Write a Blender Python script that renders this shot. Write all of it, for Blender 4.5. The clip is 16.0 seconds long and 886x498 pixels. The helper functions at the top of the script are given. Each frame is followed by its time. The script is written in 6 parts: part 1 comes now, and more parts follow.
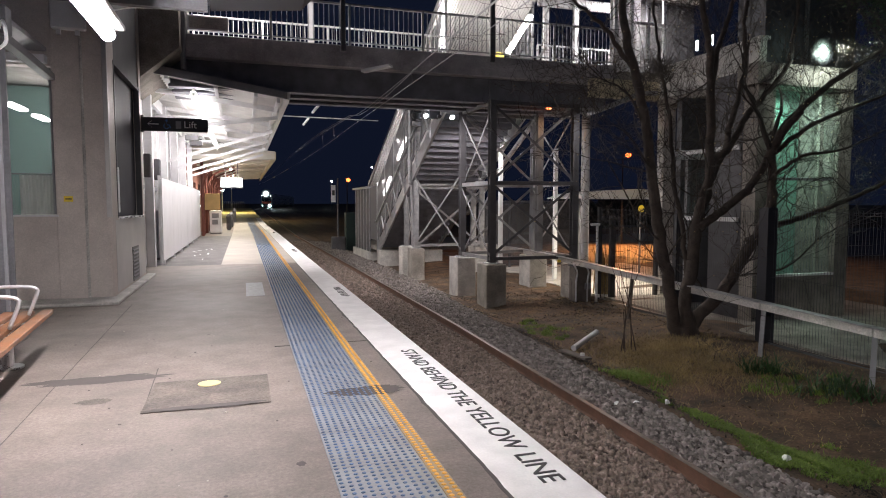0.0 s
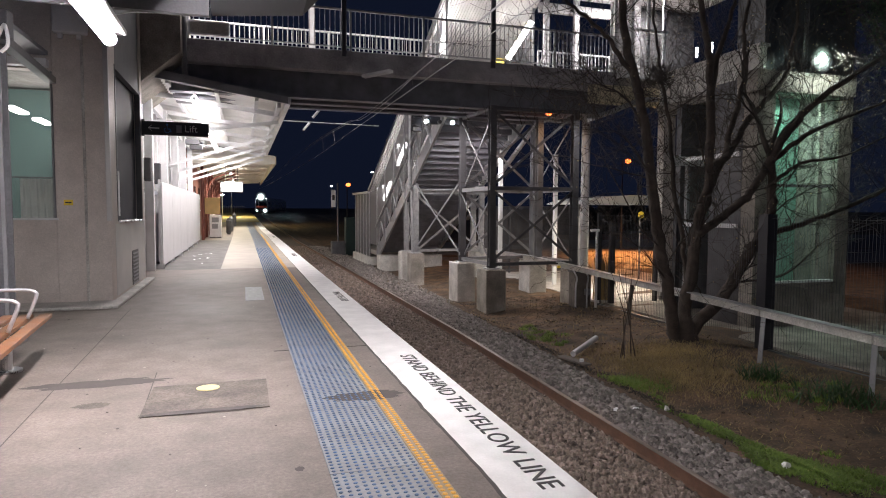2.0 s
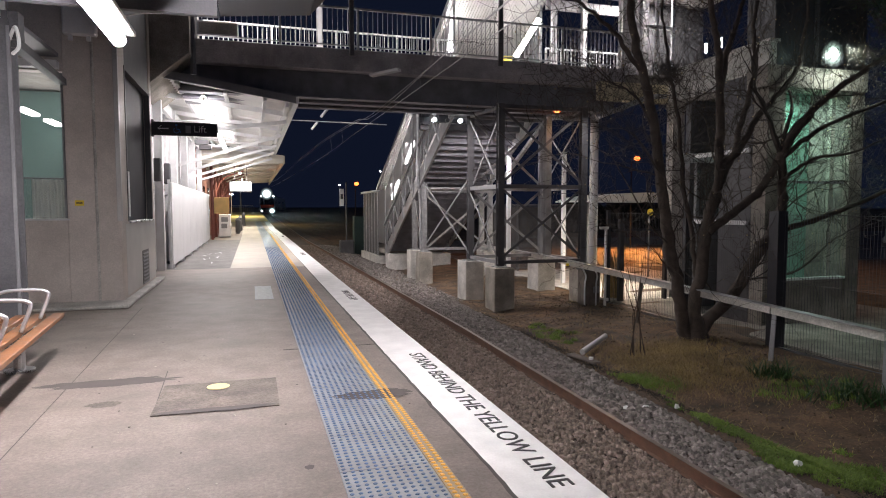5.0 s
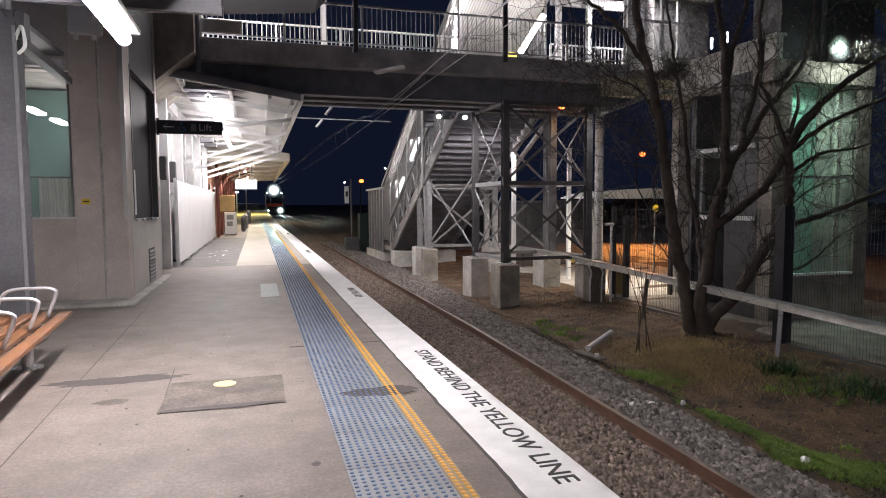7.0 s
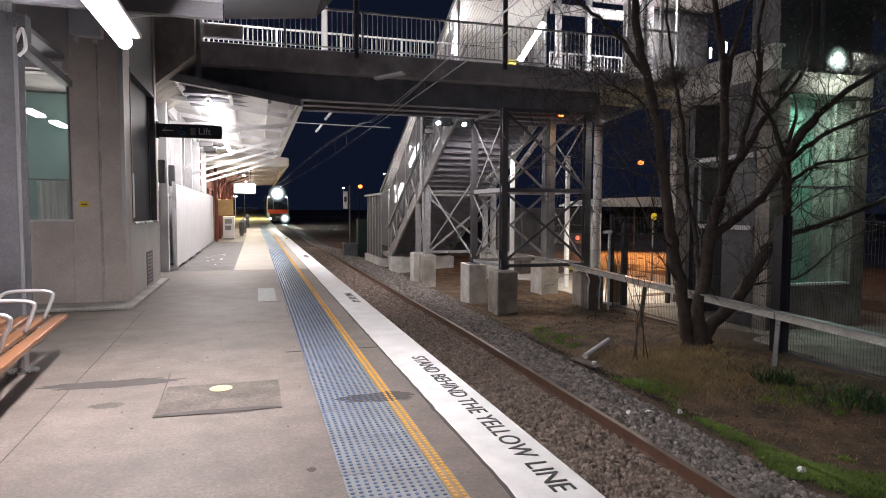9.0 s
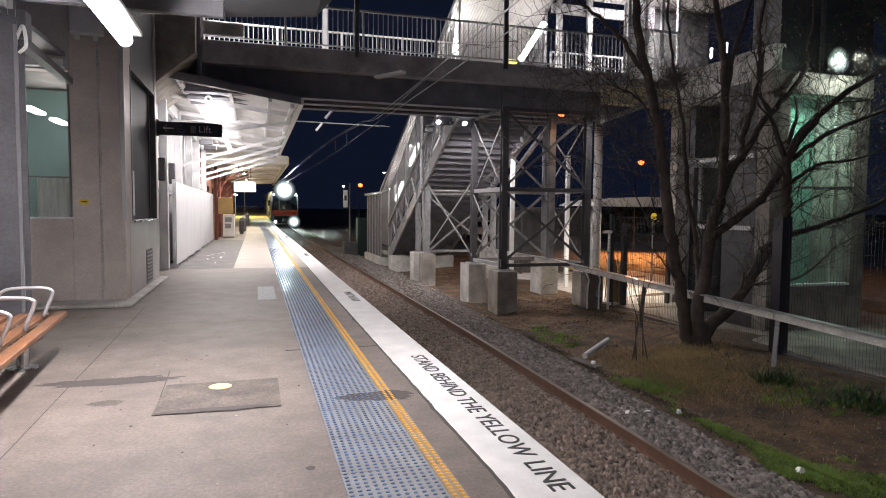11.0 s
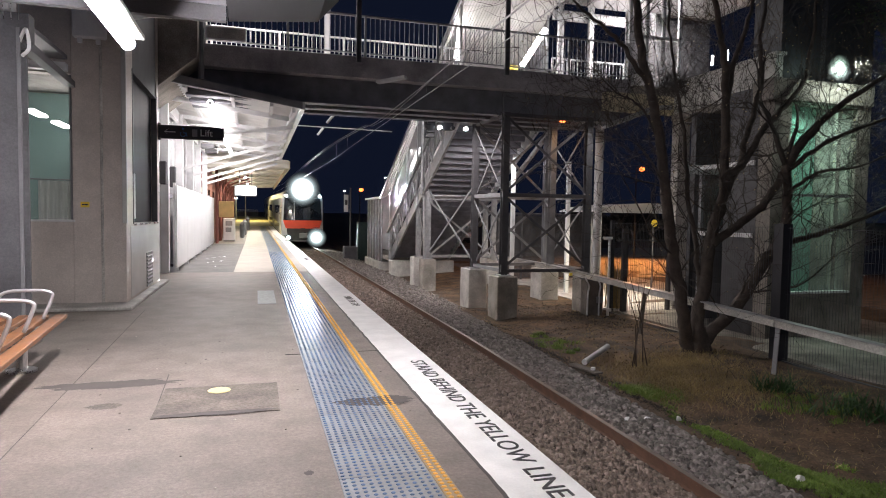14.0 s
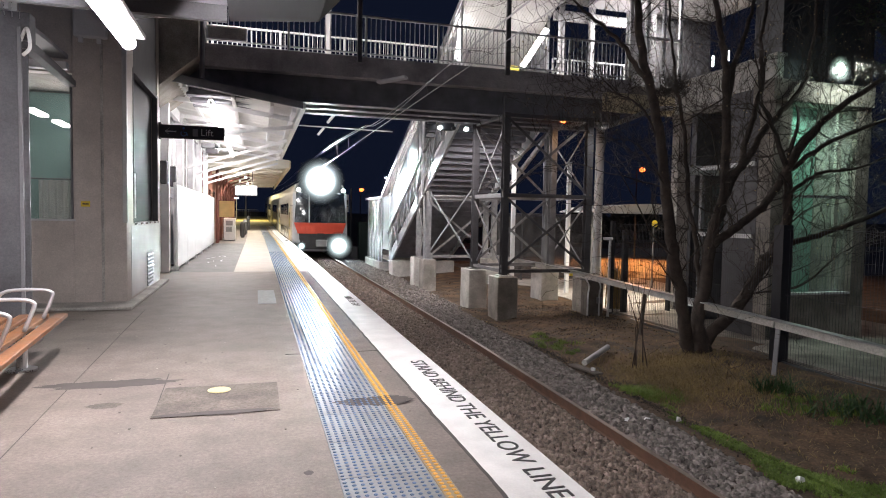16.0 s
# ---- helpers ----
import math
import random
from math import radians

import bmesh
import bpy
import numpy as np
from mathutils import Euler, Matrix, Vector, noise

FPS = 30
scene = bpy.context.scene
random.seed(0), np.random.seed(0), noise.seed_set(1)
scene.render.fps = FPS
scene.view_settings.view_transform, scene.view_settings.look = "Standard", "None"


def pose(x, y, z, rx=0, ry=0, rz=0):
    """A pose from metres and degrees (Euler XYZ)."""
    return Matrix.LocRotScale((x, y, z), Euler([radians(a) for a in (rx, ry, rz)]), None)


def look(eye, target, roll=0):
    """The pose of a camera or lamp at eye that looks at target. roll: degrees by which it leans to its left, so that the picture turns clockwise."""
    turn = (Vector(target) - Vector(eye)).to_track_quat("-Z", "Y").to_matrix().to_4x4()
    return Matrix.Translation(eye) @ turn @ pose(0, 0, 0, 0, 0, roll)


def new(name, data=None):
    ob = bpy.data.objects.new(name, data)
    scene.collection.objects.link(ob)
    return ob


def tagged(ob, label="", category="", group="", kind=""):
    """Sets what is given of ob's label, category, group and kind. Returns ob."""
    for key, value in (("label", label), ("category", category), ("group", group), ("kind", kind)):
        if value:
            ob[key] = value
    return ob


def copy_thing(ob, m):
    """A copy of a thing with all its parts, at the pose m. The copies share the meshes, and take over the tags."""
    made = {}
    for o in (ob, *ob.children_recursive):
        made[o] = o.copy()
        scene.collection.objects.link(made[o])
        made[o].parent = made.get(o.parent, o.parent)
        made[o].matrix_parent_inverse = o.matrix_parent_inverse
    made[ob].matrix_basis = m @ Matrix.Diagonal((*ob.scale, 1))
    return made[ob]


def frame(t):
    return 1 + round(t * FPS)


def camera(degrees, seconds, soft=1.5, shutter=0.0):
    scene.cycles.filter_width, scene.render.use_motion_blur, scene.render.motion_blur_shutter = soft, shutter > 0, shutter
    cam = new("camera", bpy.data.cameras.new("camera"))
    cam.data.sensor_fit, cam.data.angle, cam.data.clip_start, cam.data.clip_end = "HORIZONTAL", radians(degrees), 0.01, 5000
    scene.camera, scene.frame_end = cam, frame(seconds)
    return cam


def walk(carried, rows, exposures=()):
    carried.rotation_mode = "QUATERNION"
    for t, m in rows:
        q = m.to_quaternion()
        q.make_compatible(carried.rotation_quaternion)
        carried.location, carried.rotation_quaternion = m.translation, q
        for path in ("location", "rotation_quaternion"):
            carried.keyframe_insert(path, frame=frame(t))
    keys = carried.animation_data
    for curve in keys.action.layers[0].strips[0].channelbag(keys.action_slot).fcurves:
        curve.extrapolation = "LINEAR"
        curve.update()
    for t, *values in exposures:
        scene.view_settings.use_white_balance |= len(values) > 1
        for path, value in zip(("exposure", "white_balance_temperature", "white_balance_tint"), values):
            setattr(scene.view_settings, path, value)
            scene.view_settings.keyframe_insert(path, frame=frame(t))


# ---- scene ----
cam = camera(70.42, 16.0, soft=1.0)
PATH = [
    (0.0, pose(0, 0, 1.55, 85.984, -0.000, -17.633)),
    (0.5, pose(0, 0, 1.55, 85.951, 0.075, -17.829)),
    (1.0, pose(0, 0, 1.55, 86.086, 0.214, -17.868)),
    (1.5, pose(0, 0, 1.55, 86.195, -0.117, -17.658)),
    (2.0, pose(0, 0, 1.55, 86.456, -0.256, -17.644)),
    (2.5, pose(0, 0, 1.55, 86.494, 0.016, -17.355)),
    (3.0, pose(0, 0, 1.55, 86.440, -0.106, -17.153)),
    (3.5, pose(0, 0, 1.55, 86.361, 0.107, -17.186)),
    (4.0, pose(0, 0, 1.55, 86.506, -0.050, -17.314)),
    (6.5, pose(0, 0, 1.55, 85.943, 0.345, -16.210)),
    (7.0, pose(0, 0, 1.55, 86.030, 0.326, -16.441)),
    (7.5, pose(0, 0, 1.55, 86.361, 0.180, -16.566)),
    (8.0, pose(0, 0, 1.55, 86.514, 0.196, -16.640)),
    (8.5, pose(0, 0, 1.55, 86.556, 0.021, -16.571)),
    (9.0, pose(0, 0, 1.55, 86.599, -0.257, -16.576)),
    (11.5, pose(0, 0, 1.55, 86.522, -0.610, -16.518)),
    (12.0, pose(0, 0, 1.55, 86.600, -0.769, -16.424)),
    (12.5, pose(0, 0, 1.55, 86.707, -0.851, -16.410)),
    (13.0, pose(0, 0, 1.55, 86.779, -0.974, -16.375)),
    (13.5, pose(0, 0, 1.55, 86.927, -1.004, -16.474)),
    (14.0, pose(0, 0, 1.55, 86.988, -0.883, -16.528)),
    (14.5, pose(0, 0, 1.55, 87.010, -0.997, -16.534)),
    (15.0, pose(0, 0, 1.55, 87.018, -1.362, -16.451)),
    (15.5, pose(0, 0, 1.55, 87.128, -1.294, -16.488)),
    (16.0, pose(0, 0, 1.55, 87.004, -1.015, -16.495))]
walk(cam, PATH, exposures=[(0.0, 1.18), (6.5, 1.2), (16.0, 1.15)])

# ---- world: night sky, faint town glow ----
world = bpy.data.worlds.new("night")
scene.world = world
world.use_nodes = True
world.node_tree.nodes["Background"].inputs[0].default_value = (0.0020, 0.0030, 0.0075, 1)
world.node_tree.nodes["Background"].inputs[1].default_value = 1.0


def area_lamp(name, at, sx, sy, watts, color=(1.0, 0.97, 0.95), target=None, spread=180):
    d = bpy.data.lights.new(name, "AREA")
    d.shape, d.size, d.size_y, d.energy, d.color, d.spread = "RECTANGLE", sx, sy, watts, color, radians(spread)
    ob = new(name, d)
    ob.matrix_world = look(at, target) if target else pose(*at)
    return ob


COOL = (1.0, 0.935, 0.94)
# tubes of the near canopy: one in front of the camera, one assumed unseen behind it
area_lamp("tube_light", (-1.06, 5.45, 2.92), 0.14, 1.2, 30, COOL)
area_lamp("tube_light", (-1.06, -2.6, 2.92), 0.14, 1.2, 30, COOL)
# tubes of the white canopy
for yy in (17.6, 20.6, 23.6, 26.6, 29.4):
    area_lamp("tube_light", (-1.05, yy, 4.05), 0.14, 1.2, 50, COOL)
# tubes of the old station canopy
for yy in (36.0, 44.0, 52.0):
    area_lamp("tube_light", (-0.6, yy, 3.42), 0.2, 1.4, 120, (1.0, 0.93, 0.78))
# stair and footbridge tubes
area_lamp("tube_light", (6.35, 24.6, 4.35), 0.15, 1.2, 20, COOL, (7.4, 24.6, 2.0))
area_lamp("tube_light", (6.35, 27.5, 2.85), 0.15, 1.2, 20, COOL, (7.4, 27.5, 0.6))
area_lamp("tube_light", (8.5, 18.9, 7.45), 0.15, 1.4, 17, COOL, (7.6, 18.6, 5.6))
area_lamp("tube_light", (6.4, 19.4, 7.6), 0.15, 1.2, 15, COOL, (7.4, 19.0, 5.6))
# floodlight by the lift tower, street lamps
area_lamp("flood_light", (12.2, 10.45, 4.95), 0.3, 0.2, 26, (0.86, 1.0, 0.9), (11.9, 10.2, -1.0))
area_lamp("street_light", (23.3, 34.0, 4.45), 0.4, 0.4, 560, (1.0, 0.36, 0.09), (21.5, 31.5, -1.0), 112)
area_lamp("shelter_light", (11.6, 17.4, 1.6), 0.2, 1.0, 80, (1.0, 0.9, 0.72))
# lamps fixed under the footbridge; the one at y = 18.9 is added fill
area_lamp("under_light", (8.37, 16.4, 4.2), 0.2, 0.2, 5, (1.0, 0.55, 0.25))
area_lamp("under_light", (5.2, 17.2, 4.2), 0.25, 0.2, 62, COOL)
area_lamp("under_light", (9.0, 15.0, 4.1), 0.2, 0.2, 10, COOL)
# Fill lamp added behind the trestle, without any fitting.
area_lamp("under_light", (7.4, 18.9, 4.0), 0.25, 0.2, 62, COOL)
# unseen lamps added over the bridge to light its railings and landings
area_lamp("bridge_fill_light", (-1.0, 17.0, 8.2), 0.3, 1.2, 190, COOL)
area_lamp("bridge_fill_light", (3.6, 17.9, 8.6), 0.3, 1.2, 130, COOL)
area_lamp("bridge_fill_light", (11.6, 17.0, 8.05), 0.3, 1.2, 170, COOL)
# lamp at the far platform end
area_lamp("end_light", (-1.5, 84, 5.0), 0.4, 0.4, 420, (1.0, 0.85, 0.45))


# ---- materials ----
def mat(name, color, rough=0.6, metal=0.0, scale=6.0, var=0.25, bump=0.15, fine=60.0, spec=0.5, tint=None, piece=0.0, coat=0.0, mottle=0.0):
    m = bpy.data.materials.new(name)
    m.use_nodes = True
    nt = m.node_tree
    b = nt.nodes["Principled BSDF"]
    tc = nt.nodes.new("ShaderNodeTexCoord")
    n1, n2 = nt.nodes.new("ShaderNodeTexNoise"), nt.nodes.new("ShaderNodeTexNoise")
    for n, s, dt in ((n1, scale, 6.0), (n2, fine, 3.0)):
        nt.links.new(tc.outputs["Object"], n.inputs["Vector"])
        n.inputs["Scale"].default_value, n.inputs["Detail"].default_value = s, dt
    add = nt.nodes.new("ShaderNodeMath")
    add.operation = "MULTIPLY_ADD"
    nt.links.new(n2.outputs[0], add.inputs[0])
    add.inputs[1].default_value = 0.45
    nt.links.new(n1.outputs[0], add.inputs[2])
    ramp = nt.nodes.new("ShaderNodeValToRGB")
    lo, hi = ramp.color_ramp.elements
    lo.position, hi.position = 0.48, 0.98
    t = tint or color
    lo.color = (*[max(0.0, c * (1 - var)) for c in t], 1)
    hi.color = (*[min(1.0, c * (1 + var)) for c in color], 1)
    nt.links.new(add.outputs[0], ramp.inputs[0])
    out = ramp.outputs[0]
    if mottle:
        n3, n4 = nt.nodes.new("ShaderNodeTexNoise"), nt.nodes.new("ShaderNodeTexNoise")
        for n, sc, dt in ((n3, 2.6, 8.0), (n4, 38.0, 4.0)):
            nt.links.new(tc.outputs["Object"], n.inputs["Vector"])
            n.inputs["Scale"].default_value, n.inputs["Detail"].default_value, n.inputs["Roughness"].default_value = sc, dt, 0.68
        mx = nt.nodes.new("ShaderNodeMath")
        mx.operation = "MULTIPLY"
        nt.links.new(n3.outputs[0], mx.inputs[0])
        nt.links.new(n4.outputs[0], mx.inputs[1])
        mr3 = nt.nodes.new("ShaderNodeMapRange")
        mr3.inputs["From Min"].default_value, mr3.inputs["From Max"].default_value = 0.12, 0.38
        mr3.inputs["To Min"].default_value, mr3.inputs["To Max"].default_value = 1 - mottle, 1 + mottle
        nt.links.new(mx.outputs[0], mr3.inputs["Value"])
        h3 = nt.nodes.new("ShaderNodeHueSaturation")
        nt.links.new(mr3.outputs[0], h3.inputs["Value"])
        nt.links.new(out, h3.inputs["Color"])
        out = h3.outputs[0]
    if piece:
        oi = nt.nodes.new("ShaderNodeObjectInfo")
        gi = nt.nodes.new("ShaderNodeNewGeometry")
        s = nt.nodes.new("ShaderNodeMath")
        s.operation = "ADD"
        nt.links.new(oi.outputs["Random"], s.inputs[0])
        nt.links.new(gi.outputs["Random Per Island"], s.inputs[1])
        mr = nt.nodes.new("ShaderNodeMapRange")
        mr.inputs["From Max"].default_value = 2.0
        mr.inputs["To Min"].default_value, mr.inputs["To Max"].default_value = 1 - piece, 1 + piece
        nt.links.new(s.outputs[0], mr.inputs["Value"])
        hs = nt.nodes.new("ShaderNodeHueSaturation")
        nt.links.new(mr.outputs[0], hs.inputs["Value"])
        nt.links.new(out, hs.inputs["Color"])
        out = hs.outputs[0]
    nt.links.new(out, b.inputs["Base Color"])
    rr = nt.nodes.new("ShaderNodeMapRange")
    rr.inputs["From Min"].default_value, rr.inputs["From Max"].default_value = 0.3, 1.1
    rr.inputs["To Min"].default_value, rr.inputs["To Max"].default_value = max(0.03, rough - 0.13), min(1.0, rough + 0.13)
    nt.links.new(add.outputs[0], rr.inputs["Value"])
    nt.links.new(rr.outputs[0], b.inputs["Roughness"])
    b.inputs["Metallic"].default_value = metal
    b.inputs["Specular IOR Level"].default_value = spec
    b.inputs["Coat Weight"].default_value = coat
    if bump:
        bp = nt.nodes.new("ShaderNodeBump")
        bp.inputs["Strength"].default_value, bp.inputs["Distance"].default_value = bump, 0.01
        nt.links.new(add.outputs[0], bp.inputs["Height"])
        nt.links.new(bp.outputs[0], b.inputs["Normal"])
    return m


def glow(name, color, strength):
    m = bpy.data.materials.new(name)
    m.use_nodes = True
    b = m.node_tree.nodes["Principled BSDF"]
    b.inputs["Base Color"].default_value = (0.8, 0.8, 0.8, 1)
    b.inputs["Emission Color"].default_value = (*color, 1)
    b.inputs["Emission Strength"].default_value = strength
    return m


def glare_disc(name, color, strength):
    """A lamp disc with painted glare: bright core, halo fading out at the rim."""
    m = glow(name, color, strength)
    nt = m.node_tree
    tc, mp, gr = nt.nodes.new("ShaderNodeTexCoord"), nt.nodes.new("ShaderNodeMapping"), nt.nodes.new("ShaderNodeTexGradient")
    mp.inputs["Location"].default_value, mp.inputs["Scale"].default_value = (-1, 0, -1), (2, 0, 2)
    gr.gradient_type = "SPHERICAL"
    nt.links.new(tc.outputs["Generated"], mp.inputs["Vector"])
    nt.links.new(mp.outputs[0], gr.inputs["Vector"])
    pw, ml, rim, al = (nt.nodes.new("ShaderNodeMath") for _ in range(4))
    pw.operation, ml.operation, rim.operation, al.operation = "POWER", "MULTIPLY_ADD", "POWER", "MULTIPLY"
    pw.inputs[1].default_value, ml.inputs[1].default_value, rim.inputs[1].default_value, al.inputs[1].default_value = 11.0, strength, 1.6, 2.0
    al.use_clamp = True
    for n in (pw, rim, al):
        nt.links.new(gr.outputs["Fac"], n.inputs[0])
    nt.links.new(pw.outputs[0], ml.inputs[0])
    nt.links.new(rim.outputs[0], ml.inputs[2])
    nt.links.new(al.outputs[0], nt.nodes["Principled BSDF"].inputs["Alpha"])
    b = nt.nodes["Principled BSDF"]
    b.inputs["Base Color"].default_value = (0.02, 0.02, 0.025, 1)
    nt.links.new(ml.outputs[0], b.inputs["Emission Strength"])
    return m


def glass(name, color, rough=0.03, alpha=0.25):
    m = bpy.data.materials.new(name)
    m.use_nodes = True
    nt = m.node_tree
    b = nt.nodes["Principled BSDF"]
    b.inputs["Base Color"].default_value = (*color, 1)
    b.inputs["Roughness"].default_value = rough
    b.inputs["Alpha"].default_value = alpha
    b.inputs["Specular IOR Level"].default_value = 0.8
    return m


ASPHALT = mat("worn_asphalt", (0.20, 0.167, 0.149), 0.62, scale=0.55, var=0.30, bump=0.22, fine=110, spec=0.4, mottle=0.30)
ASPHALT_DARK = mat("dark_asphalt", (0.14, 0.13, 0.128), 0.7, scale=1.2, var=0.3, bump=0.4, fine=110, spec=0.3, mottle=0.4)
PATCH = mat("patch_asphalt", (0.14, 0.118, 0.105), 0.7, scale=3, var=0.3, bump=0.5, fine=120, spec=0.3, mottle=0.45)
STAIN = mat("oil_stain", (0.085, 0.074, 0.07), 0.8, scale=5, var=0.3, bump=0.1)
PALE = mat("pale_concrete", (0.42, 0.38, 0.33), 0.7, scale=1.5, var=0.16, bump=0.15, fine=90)
WHITE_LINE = mat("white_coping_paint", (0.88, 0.87, 0.86), 0.45, scale=4, var=0.12, bump=0.1, fine=90)
TACT = mat("worn_blue_tile", (0.215, 0.23, 0.262), 0.37, scale=3, var=0.35, bump=0.1, tint=(0.24, 0.245, 0.255), piece=0.12)
DOME = mat("blue_dome", (0.06, 0.112, 0.215), 0.33, scale=2, var=0.45, bump=0.0, piece=0.45)
TACT_Y = mat("yellow_tile", (0.33, 0.225, 0.11), 0.45, scale=3, var=0.3, bump=0.1, piece=0.1)
DOME_Y = mat("yellow_dome", (0.80, 0.40, 0.04), 0.4, scale=2, var=0.2, bump=0.0, piece=0.15)
CONC = mat("grey_brown_concrete", (0.57, 0.51, 0.47), 0.5, scale=0.9, var=0.22, bump=0.1, fine=50, mottle=0.12)
CONC_L = mat("light_concrete", (0.50, 0.48, 0.45), 0.8, scale=2.0, var=0.25, bump=0.3, fine=60, mottle=0.3)
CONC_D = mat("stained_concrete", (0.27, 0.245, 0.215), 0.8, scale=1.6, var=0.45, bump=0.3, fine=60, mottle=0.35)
STEEL_W = mat("white_painted_steel", (0.70, 0.70, 0.71), 0.4, scale=3, var=0.12, bump=0.05)
RAILING = mat("grey_railing_paint", (0.42, 0.42, 0.43), 0.45, scale=3, var=0.2, bump=0.05)
STEEL_G = mat("grey_painted_steel", (0.22, 0.22, 0.235), 0.45, scale=3, var=0.2, bump=0.05)
COLUMN = mat("column_paint", (0.125, 0.124, 0.135), 0.4, scale=2, var=0.25, bump=0.05, mottle=0.2)
TRESTLE = mat("trestle_paint", (0.21, 0.208, 0.217), 0.45, scale=3, var=0.3, bump=0.06)
# Dark steel paint; on the trestle it also stands for shade.
STEEL_D = mat("dark_steel_and_shade", (0.085, 0.083, 0.09), 0.5, scale=3, var=0.3, bump=0.08)
GALV = mat("galvanised_steel", (0.42, 0.42, 0.43), 0.42, 0.75, scale=8, var=0.25, bump=0.08)
PANEL_S = mat("brushed_wall_panel", (0.56, 0.55, 0.54), 0.40, 0.55, scale=2, var=0.15, bump=0.0)
SATIN = mat("satin_steel", (0.58, 0.58, 0.61), 0.38, 0.45, scale=5, var=0.08, bump=0.0)
STAINLESS = mat("brushed_stainless", (0.55, 0.55, 0.56), 0.28, 0.95, scale=5, var=0.15, bump=0.04)
SHEET = mat("perforated_sheet", (0.17, 0.168, 0.172), 0.55, 0.2, scale=5, var=0.2, bump=0.1, fine=120)
SHEET.node_tree.nodes["Principled BSDF"].inputs["Alpha"].default_value = 0.62
ROOF_W = mat("white_corrugated_roof", (0.74, 0.73, 0.71), 0.5, scale=2, var=0.12, bump=0.05)
SOFFIT = mat("grey_soffit_sheet", (0.26, 0.255, 0.275), 0.5, scale=1.2, var=0.2, bump=0.05)
PANEL_W = mat("white_hoarding", (0.82, 0.81, 0.82), 0.5, scale=1.5, var=0.06, bump=0.05)
TIMBER = mat("orange_bench_timber", (0.215, 0.092, 0.04), 0.42, scale=6, var=0.3, bump=0.15, fine=80, piece=0.2, mottle=0.3)
BRICK = mat("red_brown_brick", (0.26, 0.10, 0.07), 0.8, scale=6, var=0.3, bump=0.2)
BALLAST = mat("ballast_stone", (0.21, 0.186, 0.172), 0.85, scale=7, var=0.45, bump=0.4, fine=60, piece=0.85)
GIRDER = mat("grey_girder_paint", (0.17, 0.17, 0.195), 0.5, scale=3, var=0.3, bump=0.08)
KERB = mat("grey_bridge_kerb", (0.40, 0.375, 0.39), 0.7, scale=1.4, var=0.35, bump=0.2, fine=60, mottle=0.3)
BALLAST_R = mat("rusty_ballast_stone", (0.19, 0.148, 0.125), 0.9, scale=7, var=0.45, bump=0.4, fine=60, piece=0.8)
BED = mat("ballast_bed", (0.075, 0.055, 0.045), 0.95, scale=8, var=0.5, bump=0.6, fine=40)
SOIL = mat("bare_soil", (0.115, 0.070, 0.040), 0.95, scale=2.2, var=0.45, bump=1.0, fine=26, tint=(0.05, 0.038, 0.027), mottle=0.6)
GRASS = mat("green_grass", (0.165, 0.25, 0.04), 0.7, scale=1.5, var=0.4, bump=0.0, piece=0.4)
WEED = mat("dark_weed_leaf", (0.035, 0.08, 0.022), 0.6, scale=2, var=0.4, bump=0.0, piece=0.3)
LITTER_SHADE = mat("leaf_mould_and_shade", (0.022, 0.017, 0.013), 0.9, scale=3, var=0.5, bump=0.0, piece=0.5)
GRASS_D = mat("dry_grass", (0.34, 0.25, 0.11), 0.8, scale=1.5, var=0.4, bump=0.0, piece=0.4)
RAIL_M = mat("rusty_rail_web", (0.12, 0.062, 0.04), 0.75, 0.25, scale=6, var=0.35, bump=0.2)
RAIL_TOP = mat("polished_rail_head", (0.30, 0.25, 0.215), 0.36, 0.85, scale=8, var=0.2, bump=0.03)
SLEEPER = mat("weathered_sleeper", (0.13, 0.11, 0.095), 0.85, scale=5, var=0.35, bump=0.4)
TWIG = mat("dark_twig_bark", (0.048, 0.038, 0.032), 0.85, scale=7, var=0.4, bump=0.3)
BARK = mat("grey_brown_bark", (0.062, 0.047, 0.039), 0.9, scale=7, var=0.45, bump=0.9, fine=45)
INK_W = mat("worn_lettering", (0.16, 0.155, 0.15), 0.6, scale=9, var=0.5, bump=0.0)
BLACK = mat("black_sign_face", (0.026, 0.026, 0.032), 0.4, scale=3, var=0.2, bump=0.02)
RUBBER = mat("black_rubber", (0.02, 0.02, 0.02), 0.7, scale=6, var=0.3, bump=0.05)
INK = mat("dark_lettering", (0.035, 0.035, 0.037), 0.55, scale=9, var=0.5, bump=0.0)
WHITE = mat("white_lettering", (0.85, 0.85, 0.85), 0.5, scale=9, var=0.1, bump=0.0)
BLUE_P = mat("blue_pictogram", (0.05, 0.16, 0.45), 0.5, scale=9, var=0.1, bump=0.0)
CLOD = mat("soil_clod", (0.17, 0.125, 0.085), 0.95, scale=7, var=0.4, bump=0.3, piece=0.5)
YELLOW = mat("yellow_plastic", (0.88, 0.66, 0.06), 0.5, scale=9, var=0.12, bump=0.02)
CURTAIN = mat("pale_curtain", (0.62, 0.64, 0.60), 0.85, scale=5, var=0.12, bump=0.1)
GREENWALL = mat("teal_room_wall", (0.16, 0.26, 0.24), 0.7, scale=1.2, var=0.15, bump=0.03)
GREEN_GLASS = mat("green_tiled_shaft", (0.14, 0.34, 0.26), 0.35, scale=0.8, var=0.35, bump=0.03, tint=(0.26, 0.42, 0.36))
CREAM = mat("cream_paint", (0.66, 0.58, 0.40), 0.6, scale=2, var=0.15, bump=0.05)
CREAM_L = mat("pale_cream_paint", (0.74, 0.70, 0.60), 0.55, scale=2, var=0.12, bump=0.05)
